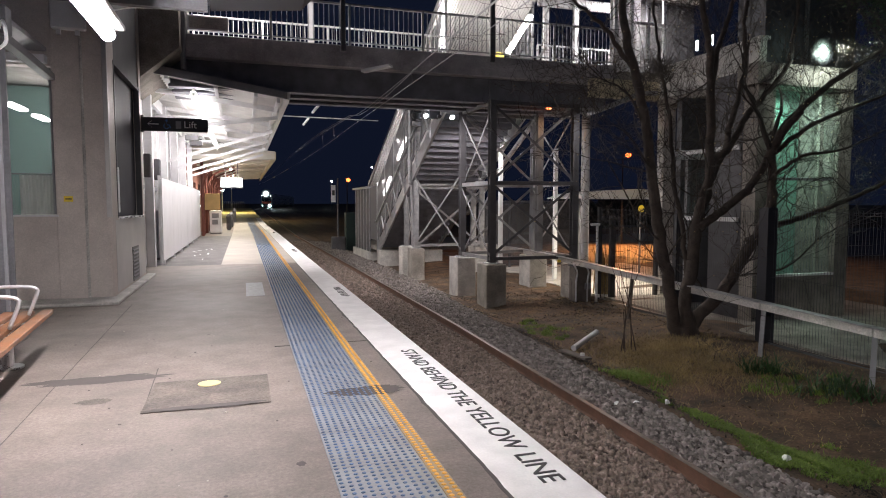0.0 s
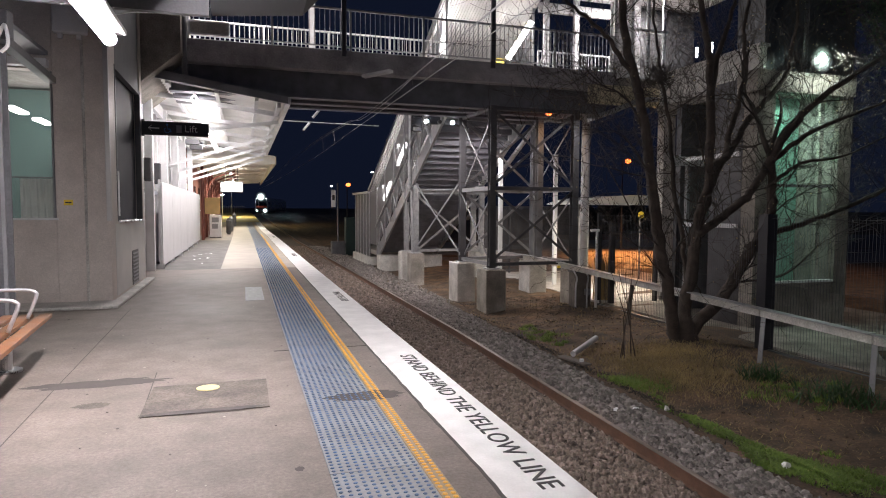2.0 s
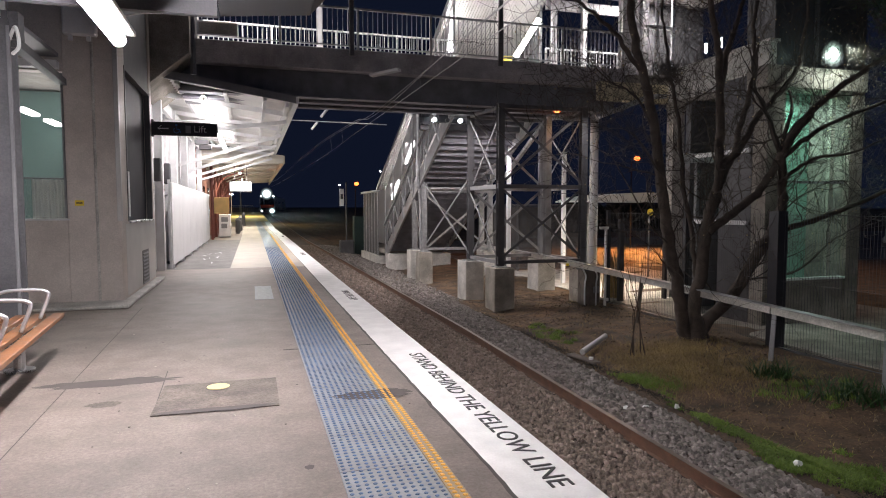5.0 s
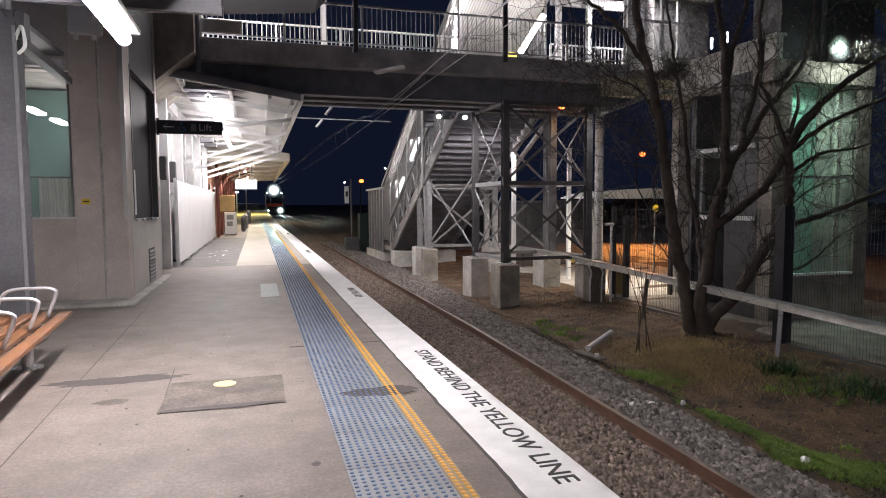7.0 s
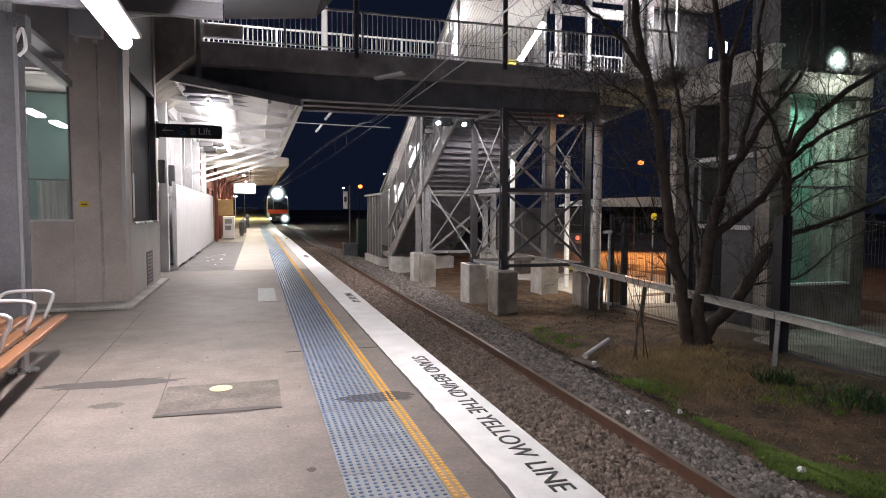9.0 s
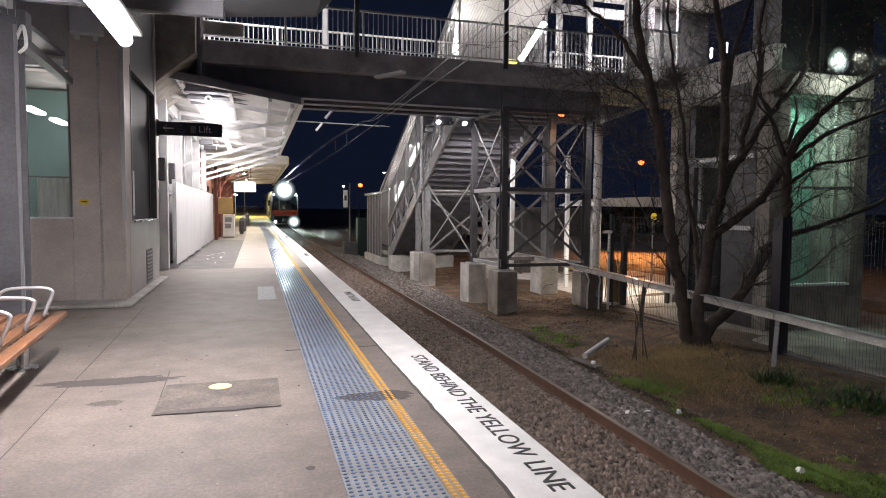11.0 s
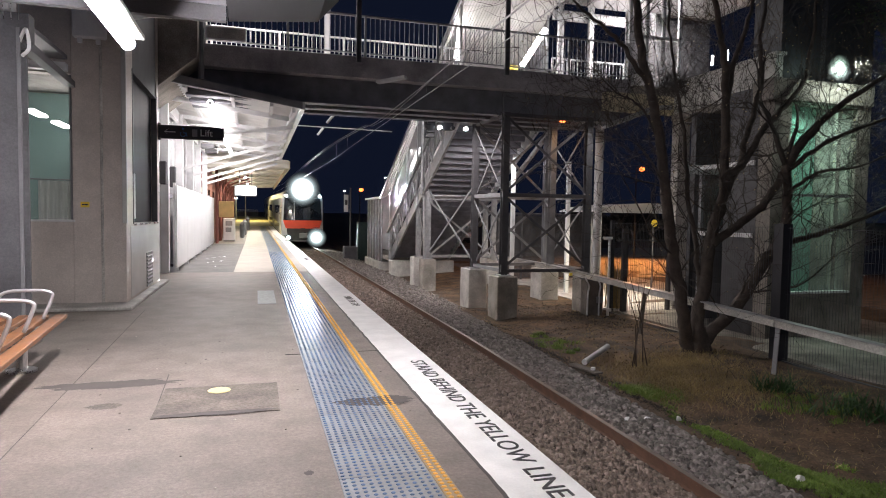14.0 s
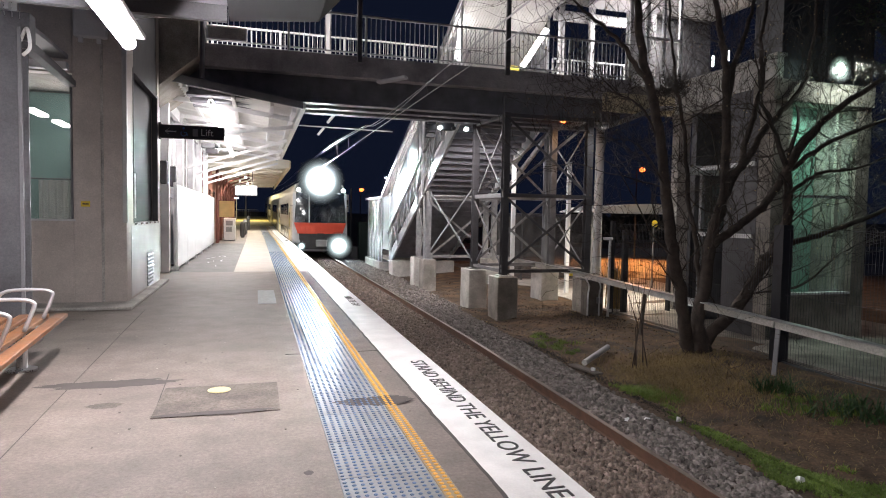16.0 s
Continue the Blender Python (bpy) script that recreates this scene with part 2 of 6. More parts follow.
MAROON = mat("maroon_paint", (0.17, 0.055, 0.04), 0.5, scale=4, var=0.2, bump=0.05)
TRAIN_S = mat("stainless_carriage_side", (0.55, 0.53, 0.48), 0.32, 0.7, scale=2, var=0.12, bump=0.03)
TRAIN_W = mat("white_carriage_front", (0.50, 0.51, 0.54), 0.35, scale=2, var=0.08, bump=0.02)
TRAIN_R = mat("orange_red_band", (0.75, 0.09, 0.045), 0.35, scale=2, var=0.1, bump=0.02)
UNDER = mat("dark_underframe", (0.03, 0.03, 0.033), 0.7, scale=4, var=0.4, bump=0.1)
FAR_DARK = mat("dark_scrub", (0.012, 0.014, 0.012), 0.95, scale=0.3, var=0.5, bump=0.3, fine=3)
GLASS_D = glass("dark_window_glass", (0.02, 0.025, 0.03), 0.05, 0.82)
GLASS_C = glass("clear_window_glass", (0.55, 0.62, 0.6), 0.03, 0.16)
GLASS_S = glass("windscreen_glass", (0.015, 0.02, 0.03), 0.06, 0.93)
TUBE = glow("fluorescent_tube", (1.0, 0.945, 0.965), 138.0)
TUBE_W = glow("canopy_fluorescent_tube", (1.0, 0.94, 0.93), 8.0)
TUBE_DIM = glow("stair_fluorescent_tube", (1.0, 0.95, 0.95), 9.0)
FLOOD = glare_disc("floodlight_with_glare", (0.72, 1.0, 0.84), 260.0)
SODIUM = glow("sodium_lamp_lens", (1.0, 0.14, 0.025), 2.6)
WHITE_GLOW = glow("small_white_lamp", (0.9, 0.96, 1.0), 8.0)
HEAD = glare_disc("headlight_with_glare", (0.80, 0.96, 1.0), 3600.0)
HEAD_S = glare_disc("lower_headlight_with_glare", (0.78, 0.98, 1.0), 700.0)
MARKER = glow("marker_light_lens", (0.85, 0.96, 1.0), 14.0)
SCREEN = glow("lit_indicator_screen", (0.92, 0.97, 1.0), 1.3)


# ---- mesh helpers ----
ORIGIN = {}


def thing(name, at=(0, 0, 0), label="", category="", group="", kind=""):
    ob = new(name)
    ob.location = at
    ORIGIN[ob.name] = Vector(at)
    return tagged(ob, label, category, group, kind)


def link(name, me, material, parent=None, label="", kind=""):
    ob = new(name, me)
    if material and not me.materials:
        me.materials.append(material)
    if parent:
        ob.parent = parent
    ORIGIN[ob.name] = ORIGIN.get(parent.name, Vector()) if parent else Vector()
    return tagged(ob, label, kind=kind)


def part(name, bm, material, parent=None, label="", kind="", smooth=False):
    """One mesh, given in world space, under a thing or a part."""
    me = bpy.data.meshes.new(name)
    o = ORIGIN.get(parent.name, Vector()) if parent else Vector()
    bmesh.ops.translate(bm, verts=bm.verts, vec=-o)
    if smooth:
        for f in bm.faces:
            f.smooth = True
    bmesh.ops.recalc_face_normals(bm, faces=bm.faces)
    bm.to_mesh(me)
    bm.free()
    return link(name, me, material, parent, label, kind)


def structure(name, bm, material, label, category):
    ob = part(name, bm, material)
    return tagged(ob, label, category, kind="structure")


def box(x0, x1, y0, y1, z0, z1, bevel=0.0, bm=None):
    own = bmesh.new()
    c = Matrix.LocRotScale(((x0 + x1) / 2, (y0 + y1) / 2, (z0 + z1) / 2), None, (abs(x1 - x0), abs(y1 - y0), abs(z1 - z0)))
    bmesh.ops.create_cube(own, size=1, matrix=c)
    if bevel:
        bmesh.ops.bevel(own, geom=own.edges[:], offset=bevel, segments=1, affect="EDGES")
    if bm is None:
        return own
    me = bpy.data.meshes.new("tmp")
    own.to_mesh(me)
    bm.from_mesh(me)
    own.free()
    bpy.data.meshes.remove(me)
    return bm


def bar(a, b, w, h=None, bm=None, up=(0, 0, 1)):
    """A square bar from a to b."""
    h = h or w
    bm = bm or bmesh.new()
    a, b = Vector(a), Vector(b)
    d = (b - a).normalized()
    u = Vector(up)
    if abs(d.dot(u)) > 0.98:
        u = Vector((0, 1, 0))
    s = d.cross(u).normalized()
    u = s.cross(d)
    vs = [bm.verts.new(p + s * i * w / 2 + u * j * h / 2) for p in (a, b) for i, j in ((-1, -1), (1, -1), (1, 1), (-1, 1))]
    for q in ((0, 1, 2, 3), (7, 6, 5, 4), (0, 4, 5, 1), (1, 5, 6, 2), (2, 6, 7, 3), (3, 7, 4, 0)):
        bm.faces.new([vs[i] for i in q])
    return bm


def tube(points, radius, bm=None, n=8, r_end=None):
    """A round tube along points, tapered to r_end."""
    bm = bm or bmesh.new()
    pts = [Vector(p) for p in points]
    rings = []
    for i, p in enumerate(pts):
        d = (pts[min(i + 1, len(pts) - 1)] - pts[max(i - 1, 0)]).normalized()
        u = Vector((0, 0, 1)) if abs(d.z) < 0.9 else Vector((1, 0, 0))
        s = d.cross(u).normalized() if i == 0 else (keep - d * keep.dot(d)).normalized()
        keep = s
        u = s.cross(d)
        r = radius + ((r_end if r_end is not None else radius) - radius) * i / (len(pts) - 1)
        rings.append([bm.verts.new(p + (s * math.cos(2 * math.pi * k / n) + u * math.sin(2 * math.pi * k / n)) * r) for k in range(n)])
    for a, b in zip(rings, rings[1:]):
        for k in range(n):
            bm.faces.new((a[k], a[(k + 1) % n], b[(k + 1) % n], b[k]))
    bm.faces.new(rings[0][::-1])
    bm.faces.new(rings[-1])
    return bm


def arc(points, steps=6):
    """Points rounded by a spline through them."""
    p = [Vector(q) for q in points]
    p = [2 * p[0] - p[1]] + p + [2 * p[-1] - p[-2]]
    out = []
    for i in range(1, len(p) - 2):
        for k in range(steps):
            t = k / steps
            out.append(0.5 * (2 * p[i] + (p[i + 1] - p[i - 1]) * t + (2 * p[i - 1] - 5 * p[i] + 4 * p[i + 1] - p[i + 2]) * t * t
                              + (3 * p[i] - p[i - 1] - 3 * p[i + 1] + p[i + 2]) * t ** 3))
    return out + [p[-2]]


def disc(c, r, axis="y", depth=0.02, n=20, bm=None):
    bm = bm or bmesh.new()
    d = {"x": Vector((1, 0, 0)), "y": Vector((0, 1, 0)), "z": Vector((0, 0, 1))}[axis] * depth / 2
    return tube([Vector(c) - d, Vector(c) + d], r, bm, n)


def prism(profile, y0, y1, bm=None):
    """A profile of (x, z) drawn out along y."""
    bm = bm or bmesh.new()
    a = [bm.verts.new((x, y0, z)) for x, z in profile]
    b = [bm.verts.new((x, y1, z)) for x, z in profile]
    n = len(profile)
    for i in range(n):
        bm.faces.new((a[i], a[(i + 1) % n], b[(i + 1) % n], b[i]))
    bm.faces.new(a[::-1])
    bm.faces.new(b)
    return bm


def prism_x(profile, x0, x1, bm=None):
    """A profile of (y, z) drawn out along x."""
    bm = bm or bmesh.new()
    a = [bm.verts.new((x0, y, z)) for y, z in profile]
    b = [bm.verts.new((x1, y, z)) for y, z in profile]
    n = len(profile)
    for i in range(n):
        bm.faces.new((a[i], a[(i + 1) % n], b[(i + 1) % n], b[i]))
    bm.faces.new(a[::-1])
    bm.faces.new(b)
    return bm


def sheet(nx, ny, at):
    """A grid whose corner points come from at(u, v)."""
    bm = bmesh.new()
    vs = [[bm.verts.new(at(i / nx, j / ny)) for i in range(nx + 1)] for j in range(ny + 1)]
    for j in range(ny):
        for i in range(nx):
            bm.faces.new((vs[j][i], vs[j][i + 1], vs[j + 1][i + 1], vs[j + 1][i]))
    return bm


def blob(cx, cy, rx, ry, z, seed, n=90):
    """A flat stain with an uneven outline, 4 mm thick."""
    bm = bmesh.new()
    ring = []
    for k in range(n):
        a = 2 * math.pi * k / n
        w = 1 + 0.28 * noise.noise(Vector((math.cos(a) * 1.3 + seed, math.sin(a) * 1.3, seed))) + 0.3 * noise.noise(Vector((math.cos(a) * 7, math.sin(a) * 7, seed + 3)))
        ring.append(bm.verts.new((cx + rx * w * math.cos(a), cy + ry * w * math.sin(a), z)))
    bm.faces.new(ring)
    return bm


def raw(name, verts, faces, material, parent=None, label="", kind=""):
    me = bpy.data.meshes.new(name)
    me.from_pydata(verts, [], faces)
    me.update()
    return link(name, me, material, parent, label, kind)


def text_width(text, size):
    cu = bpy.data.curves.new("ruler", "FONT")
    cu.body, cu.size = text, size
    ob = new("ruler", cu)
    bpy.context.view_layer.update()
    w = ob.dimensions.x
    bpy.data.objects.remove(ob)
    bpy.data.curves.remove(cu)
    return w


def word_row(text, size, m, material, parent, stretch=1.0):
    """A line of writing, each word a part of its own."""
    at = 0
    for word in text.split(" "):
        off = text_width(text[:at] + word[0], size) - text_width(word[0], size) if at else 0.0
        words(word, size, m @ Matrix.Translation((off * stretch, 0, 0)), material, parent, "word", stretch)
        at += len(word) + 1


def words(text, size, m, material, parent, name="lettering", stretch=1.0, label=""):
    cu = bpy.data.curves.new(name, "FONT")
    cu.body, cu.size, cu.extrude = text, size, 0.002
    ob = new(name, cu)
    bpy.context.view_layer.update()
    me = bpy.data.meshes.new_from_object(ob.evaluated_get(bpy.context.evaluated_depsgraph_get()))
    bpy.data.objects.remove(ob)
    me.materials.clear()
    me.transform(Matrix.Diagonal((stretch, 1, 1, 1)))
    me.transform(m)
    me.transform(Matrix.Translation(-ORIGIN.get(parent.name, Vector())))
    return link(name, me, material, parent, label)


# ---- the line of the track ----
def track_x(y):
    x = 3.37 - 0.02 * max(0.0, 12.0 - max(y, 0.0)) - 0.006 * max(0.0, min(y, 120.0) - 35.0)
    return x + 0.0007 * max(0.0, y - 120.0) ** 2 if y < 260 else x + 13.72 + 0.196 * (y - 260)


def grade(y):
    return 0.0 if y < 50 else 0.016 * (min(y, 130.0) - 50.0) + 0.003 * max(0.0, y - 130.0)


def edge(y):
    return 1.80 - 0.006 * max(0.0, y - 35.0)


RAIL_Z = -0.90


def ground_z(x, y):
    """Track bed, drain, and the bank that rises to the fence."""
    dx = x - track_x(y) + 3.33
    if dx < 5.2:
        z = -1.06
    elif dx < 6.0:
        z = -1.06 - 0.16 * (dx - 5.2) / 0.8
    else:
        z = -1.22 + 0.17 * min(1.0, (dx - 6.0) / 2.4)
    if dx > 5.6:
        z += 0.10 * noise.noise(Vector((x * 0.5, y * 0.5, 3.0))) + 0.03 * noise.noise(Vector((x * 2.3, y * 2.3, 5.0)))
        d2 = (x - 7.6) ** 2 + (y - 8.9) ** 2
        z += 0.06 * math.exp(-d2 / 1.2)
    return z + grade(y)


# ---- ground, track bed ----
def steps(*spans):
    out = []
    for a, b, n in spans:
        out += [a + (b - a) * i / n for i in range(n)]
    return out + [spans[-1][1]]


GX = steps((-600, -60, 3), (-60, 1.7, 6), (1.7, 5.0, 6), (5.0, 10.0, 22), (10.0, 20, 8), (20, 60, 6), (60, 600, 5))
GY = steps((-300, -10, 4), (-10, 2, 4), (2, 20, 50), (20, 40, 20), (40, 260, 30), (260, 1500, 8))
structure("ground", sheet(len(GX) - 1, len(GY) - 1, lambda u, v: (GX[round(u * (len(GX) - 1))], GY[round(v * (len(GY) - 1))],
          ground_z(GX[round(u * (len(GX) - 1))], GY[round(v * (len(GY) - 1))]))), SOIL, "dark bare soil bank beside the railway track", "ground")

TY = steps((-8, 40, 48), (40, 260, 55))
bed = bmesh.new()
prev = None
for y in TY:
    row = [bed.verts.new((track_x(y) + dx, y, dz + grade(y))) for dx, dz in ((-1.5, -1.03), (1.55, -1.035), (1.8, -1.25))]
    if prev:
        for k in range(2):
            bed.faces.new((prev[k], prev[k + 1], row[k + 1], row[k]))
    prev = row
structure("track_bed", bed, BED, "dark oily ballast bed under the rails", "ballast")

RAIL_PROFILE = [(-0.07, -0.158), (0.07, -0.158), (0.07, -0.146), (0.014, -0.12), (0.012, -0.045), (0.035, -0.03), (0.035, -0.001),
                (-0.035, -0.001), (-0.035, -0.03), (-0.012, -0.045), (-0.014, -0.12), (-0.07, -0.146)]


def rail(side):
    th = thing("rail", (3.33 + side * 0.7525, 0, RAIL_Z), "rusty steel running rail with polished head", "rail", "running rails")
    bm, top = bmesh.new(), bmesh.new()
    prev = ptop = None
    for y in TY:
        cx = track_x(y) + side * 0.7525
        z = RAIL_Z + grade(y)
        row = [bm.verts.new((cx + px, y, z + pz)) for px, pz in RAIL_PROFILE]
        rt = [top.verts.new((cx + px, y, z + pz)) for px, pz in ((-0.03, 0.001), (-0.015, 0.004), (0.015, 0.004), (0.03, 0.001))]
        if prev:
            n = len(row)
            for k in range(n):
                bm.faces.new((prev[k], prev[(k + 1) % n], row[(k + 1) % n], row[k]))
            for k in range(3):
                top.faces.new((ptop[k], ptop[k + 1], rt[k + 1], rt[k]))
        prev, ptop = row, rt
    part("rail_web", bm, RAIL_M, th)
    part("rail_head", top, RAIL_TOP, th, "polished running surface", smooth=True)


rail(-1), rail(1)

sl_mesh = bpy.data.meshes.new("sleeper")
b = box(-1.25, 1.25, -0.12, 0.12, -0.2, 0, 0.015)
b.to_mesh(sl_mesh), b.free()
sl_mesh.materials.append(SLEEPER)
sleepers = thing("sleepers", (3.33, 0, RAIL_Z), "weathered sleepers sunk in dirty ballast", "sleeper", kind="structure")
for i in range(90):
    y = 2.2 + i * 0.68
    s = link("sleeper", sl_mesh, None, sleepers)
    s.location = (track_x(y) - 3.33 + random.uniform(-0.02, 0.02), y, -0.165 + grade(y) + random.uniform(-0.012, 0.004))
    s.rotation_euler[2] = random.uniform(-0.012, 0.012)

# loose stones
ICO = bmesh.new()
bmesh.ops.create_icosphere(ICO, subdivisions=1, radius=1.0)
ICO_V = np.array([v.co[:] for v in ICO.verts])
ICO_F = np.array([[v.index for v in f.verts] for f in ICO.faces])
ICO.free()
rng = np.random.default_rng(4)


def stones(name, n, place, rmin, rmax, material, label, category):
    c, r = place(n), rng.uniform(rmin, rmax, n)
    sc = rng.uniform(0.62, 1.25, (n, 1, 3)) * r[:, None, None]
    v = ICO_V[None] * rng.uniform(0.78, 1.2, (n, len(ICO_V), 1)) * sc
    a = rng.uniform(0, 6.283, n)
    x = v[:, :, 0] * np.cos(a)[:, None] - v[:, :, 1] * np.sin(a)[:, None]
    y = v[:, :, 0] * np.sin(a)[:, None] + v[:, :, 1] * np.cos(a)[:, None]
    v = np.stack([x, y, v[:, :, 2]], 2) + c[:, None, :]
    f = (ICO_F[None] + (np.arange(n) * len(ICO_V))[:, None, None]).reshape(-1, 3)
    ob = raw(name, v.reshape(-1, 3).tolist(), f.tolist(), material)
    return tagged(ob, label, category, kind="stuff")


def on_bed(n, y0, y1, x0, x1):
    y = y0 + (y1 - y0) * rng.random(n) ** 1.25
    x = x0 + (x1 - x0 + 0.035 * np.clip(y - 5, 0, 18) * (x1 > 5)) * rng.random(n)
    x = x - 0.02 * np.clip(12 - y, 0, 12)
    z = np.where(x < 5.2, -1.05, -1.05 - 0.16 * np.clip((x - 5.2) / 0.8, 0, 1)) + rng.uniform(-0.016, 0.034, n)
    z = np.where(x < 4.0, z + 0.022, z)
    near_rail = np.minimum(abs(x - 4.12 + 0.02 * np.clip(12 - y, 0, 12)), abs(x - 2.62 + 0.02 * np.clip(12 - y, 0, 12))) < 0.09
    return np.stack([x, y, np.where(near_rail, z - 0.05, z)], 1)


stones("ballast", 24000, lambda n: on_bed(n, 2.0, 17.0, 2.7, 4.02), 0.014, 0.036, BALLAST_R, "rust brown crushed stone ballast between the rails", "ballast")
stones("ballast", 17000, lambda n: on_bed(n, 2.0, 17.0, 4.12, 5.05), 0.018, 0.044, BALLAST, "grey crushed stone ballast on the track shoulder", "ballast")
stones("ballast", 4500, lambda n: on_bed(n, 17.0, 45.0, 2.75, 4.02), 0.025, 0.045, BALLAST_R, "rust brown crushed stone ballast further along", "ballast")
stones("ballast", 6000, lambda n: on_bed(n, 17.0, 45.0, 4.12, 5.4), 0.025, 0.05, BALLAST, "grey crushed stone ballast further along", "ballast")


def on_bank(n):
    p = np.stack([rng.uniform(5.2, 9.2, n), rng.uniform(4.0, 24, n), np.zeros(n)], 1)
    for q in p:
        q[2] = ground_z(q[0], q[1]) + 0.005
    return p


stones("loose_stones", 2200, on_bank, 0.006, 0.026, CLOD, "scattered loose stones on the soil bank", "stones")

# ---- platform ----
PY = steps((-14, 40, 18), (40, 66, 13), (66, 110, 22))


def strip(x0, x1, z, y0, y1, follow=True, bm=None):
    """A flat band along the platform; x0 and x1 may follow its edge."""
    bm = bm or bmesh.new()
    prev = None
    for y in [y0] + [p for p in PY if y0 < p < y1] + [y1]:
        o = edge(y) - 1.80 if follow else 0.0
        row = [bm.verts.new((x0 + o, y, z + grade(y))), bm.verts.new((x1 + o, y, z + grade(y)))]
        if prev:
            bm.faces.new((prev[0], prev[1], row[1], row[0]))
        prev = row
    return bm


plat = bmesh.new()
prev = None
for y in PY:
    e, g = edge(y), grade(y)
    row = [plat.verts.new(p) for p in ((-14, y, -1.6), (-14, y, g), (e - 0.47, y, g), (e - 0.02, y, g), (e - 0.02, y, g - 0.28), (e - 0.14, y, g - 0.3), (e - 0.14, y, -1.6))]
    if prev:
        for k in range(6):
            plat.faces.new((prev[k], prev[k + 1], row[k + 1], row[k]))
    prev = row
structure("platform", plat, ASPHALT, "worn grey asphalt railway platform", "platform")
cop, grime = bmesh.new(), bmesh.new()
prev = None
for i in range(660):
    y = -13.6 + i * 0.12
    x0 = 1.335 + edge(y) - 1.80 + 0.010 * noise.noise(Vector((y * 0.7, 1.0, 0))) + 0.010 * noise.noise(Vector((y * 5.1, 7.0, 0)))
    row = [cop.verts.new((x0, y, 0.006 + grade(y))), cop.verts.new((edge(y), y, 0.006 + grade(y)))]
    row += [grime.verts.new((x0 - 0.02 - 0.035 * abs(noise.noise(Vector((y * 2.0, 4.0, 0)))), y, 0.003 + grade(y))), grime.verts.new((x0 + 0.03, y, 0.003 + grade(y)))]
    if prev:
        cop.faces.new((prev[0], prev[1], row[1], row[0]))
        grime.faces.new((prev[2], prev[3], row[3], row[2]))
    prev = row
structure("coping_grime", grime, STAIN, "dark grime line beside the white coping", "stain")
structure("platform_coping", cop, WHITE_LINE, "white painted coping along the platform edge", "platform edge")
# face of the coping
lip = bmesh.new()
prev = None
for y in PY:
    e, g = edge(y), grade(y)
    row = [lip.verts.new((e, y, g + 0.006)), lip.verts.new((e, y, g - 0.09)), lip.verts.new((e - 0.03, y, g - 0.09))]
    if prev:
        for k in range(2):
            lip.faces.new((prev[k], prev[k + 1], row[k + 1], row[k]))
    prev = row
structure("coping_face", lip, CONC_L, "pale worn face of the platform edge", "platform edge")
structure("pale_paving", strip(-0.57, 1.33, 0.004, 17.2, 66), PALE, "pale concrete paving on the platform", "paving")
# The ramp's yellow is lamp light put into the concrete colour.
structure("ramp_paving", strip(-2.6, 1.78, 0.008, 66.2, 110), mat("yellow_lit_concrete", (0.44, 0.36, 0.14), 0.7, scale=1, var=0.2), "concrete end of the platform with yellow lamp light in its colour", "paving")
structure("dark_paving", strip(-4, -0.58, 0.003, 17.2, 33, follow=False), ASPHALT_DARK, "dark asphalt beside the hoarding", "paving")

# tactile paving: tiles as pieces, domes as stuff
tactile = thing("tactile_paving", (0.46, 0, 0), "blue tactile paving strip with a yellow edge", "tactile paving", kind="structure")
t_mesh, y_mesh = bpy.data.meshes.new("tile"), bpy.data.meshes.new("yellow_tile")
for me, w, m in ((t_mesh, 0.54, TACT), (y_mesh, 0.098, TACT_Y)):
    b = box(0.002, w - 0.002, 0.002, 0.598, 0, 0.008, 0.002)
    b.to_mesh(me), b.free()
    me.materials.append(m)
for i in range(132):
    y = -12.6 + i * 0.6
    for me, x, nm in ((t_mesh, 0.0, "tile"), (y_mesh, 0.54, "yellow_tile")):
        s = link(nm, me, None, tactile)
        s.location = (x + edge(y) - 1.80, y, grade(y) + 0.001)


def domes(x0, cols, pitch, y0, y1, r, material, name, seg=6):
    rows = int((y1 - y0) / pitch)
    base, tops = [], []
    ang = [2 * math.pi * k / seg for k in range(seg)]
    vs, fs = [], []
    for j in range(rows):
        for i in range(cols):
            cx, cy = x0 + (i + 0.5) * pitch, y0 + (j + 0.5) * pitch
            n = len(vs)
            vs += [(cx + r * math.cos(a), cy + r * math.sin(a), 0.0085) for a in ang] + [(cx + 0.7 * r * math.cos(a), cy + 0.7 * r * math.sin(a), 0.0135) for a in ang]
            for k in range(seg):
                fs.append((n + k, n + (k + 1) % seg, n + seg + (k + 1) % seg, n + seg + k))
            fs.append(tuple(range(n + seg, n + 2 * seg)))
    return raw(name, [(x - 0.46, y, z) for x, y, z in vs], fs, material, tactile, kind="stuff")


domes(0.463, 11, 0.0485, 2.4, 26.0, 0.0145, DOME, "domes")
domes(1.003, 2, 0.0465, 2.4, 40.0, 0.0175, DOME_Y, "yellow_domes")
fd = bmesh.new()
for k in range(11):
    strip(0.475 + k * 0.0485, 0.499 + k * 0.0485, 0.0125, 26, 66, bm=fd)
part("far_domes", fd, DOME, tactile, kind="stuff")

# writing on the coping
sign_text = thing("platform_lettering", (1.565, 6.42, 0.009), "dark warning lettering stencilled on the white coping", "lettering")
word_row("STAND BEHIND THE YELLOW LINE", 0.205, pose(1.562, 6.42, 0.008, 0, 0, -90), INK, sign_text, stretch=1.04)
for y in (11.8, 22.5, 37.0):
    w = thing("gap_lettering", (1.57 + edge(y) - 1.8, y, 0.009), "small worn lettering stencilled on the white coping", "lettering", "gap warnings")
    word_row("MIND THE GAP", 0.19, pose(1.57 + edge(y) - 1.8, y, 0.008, 0, 0, -90), INK_W, w, stretch=0.95)

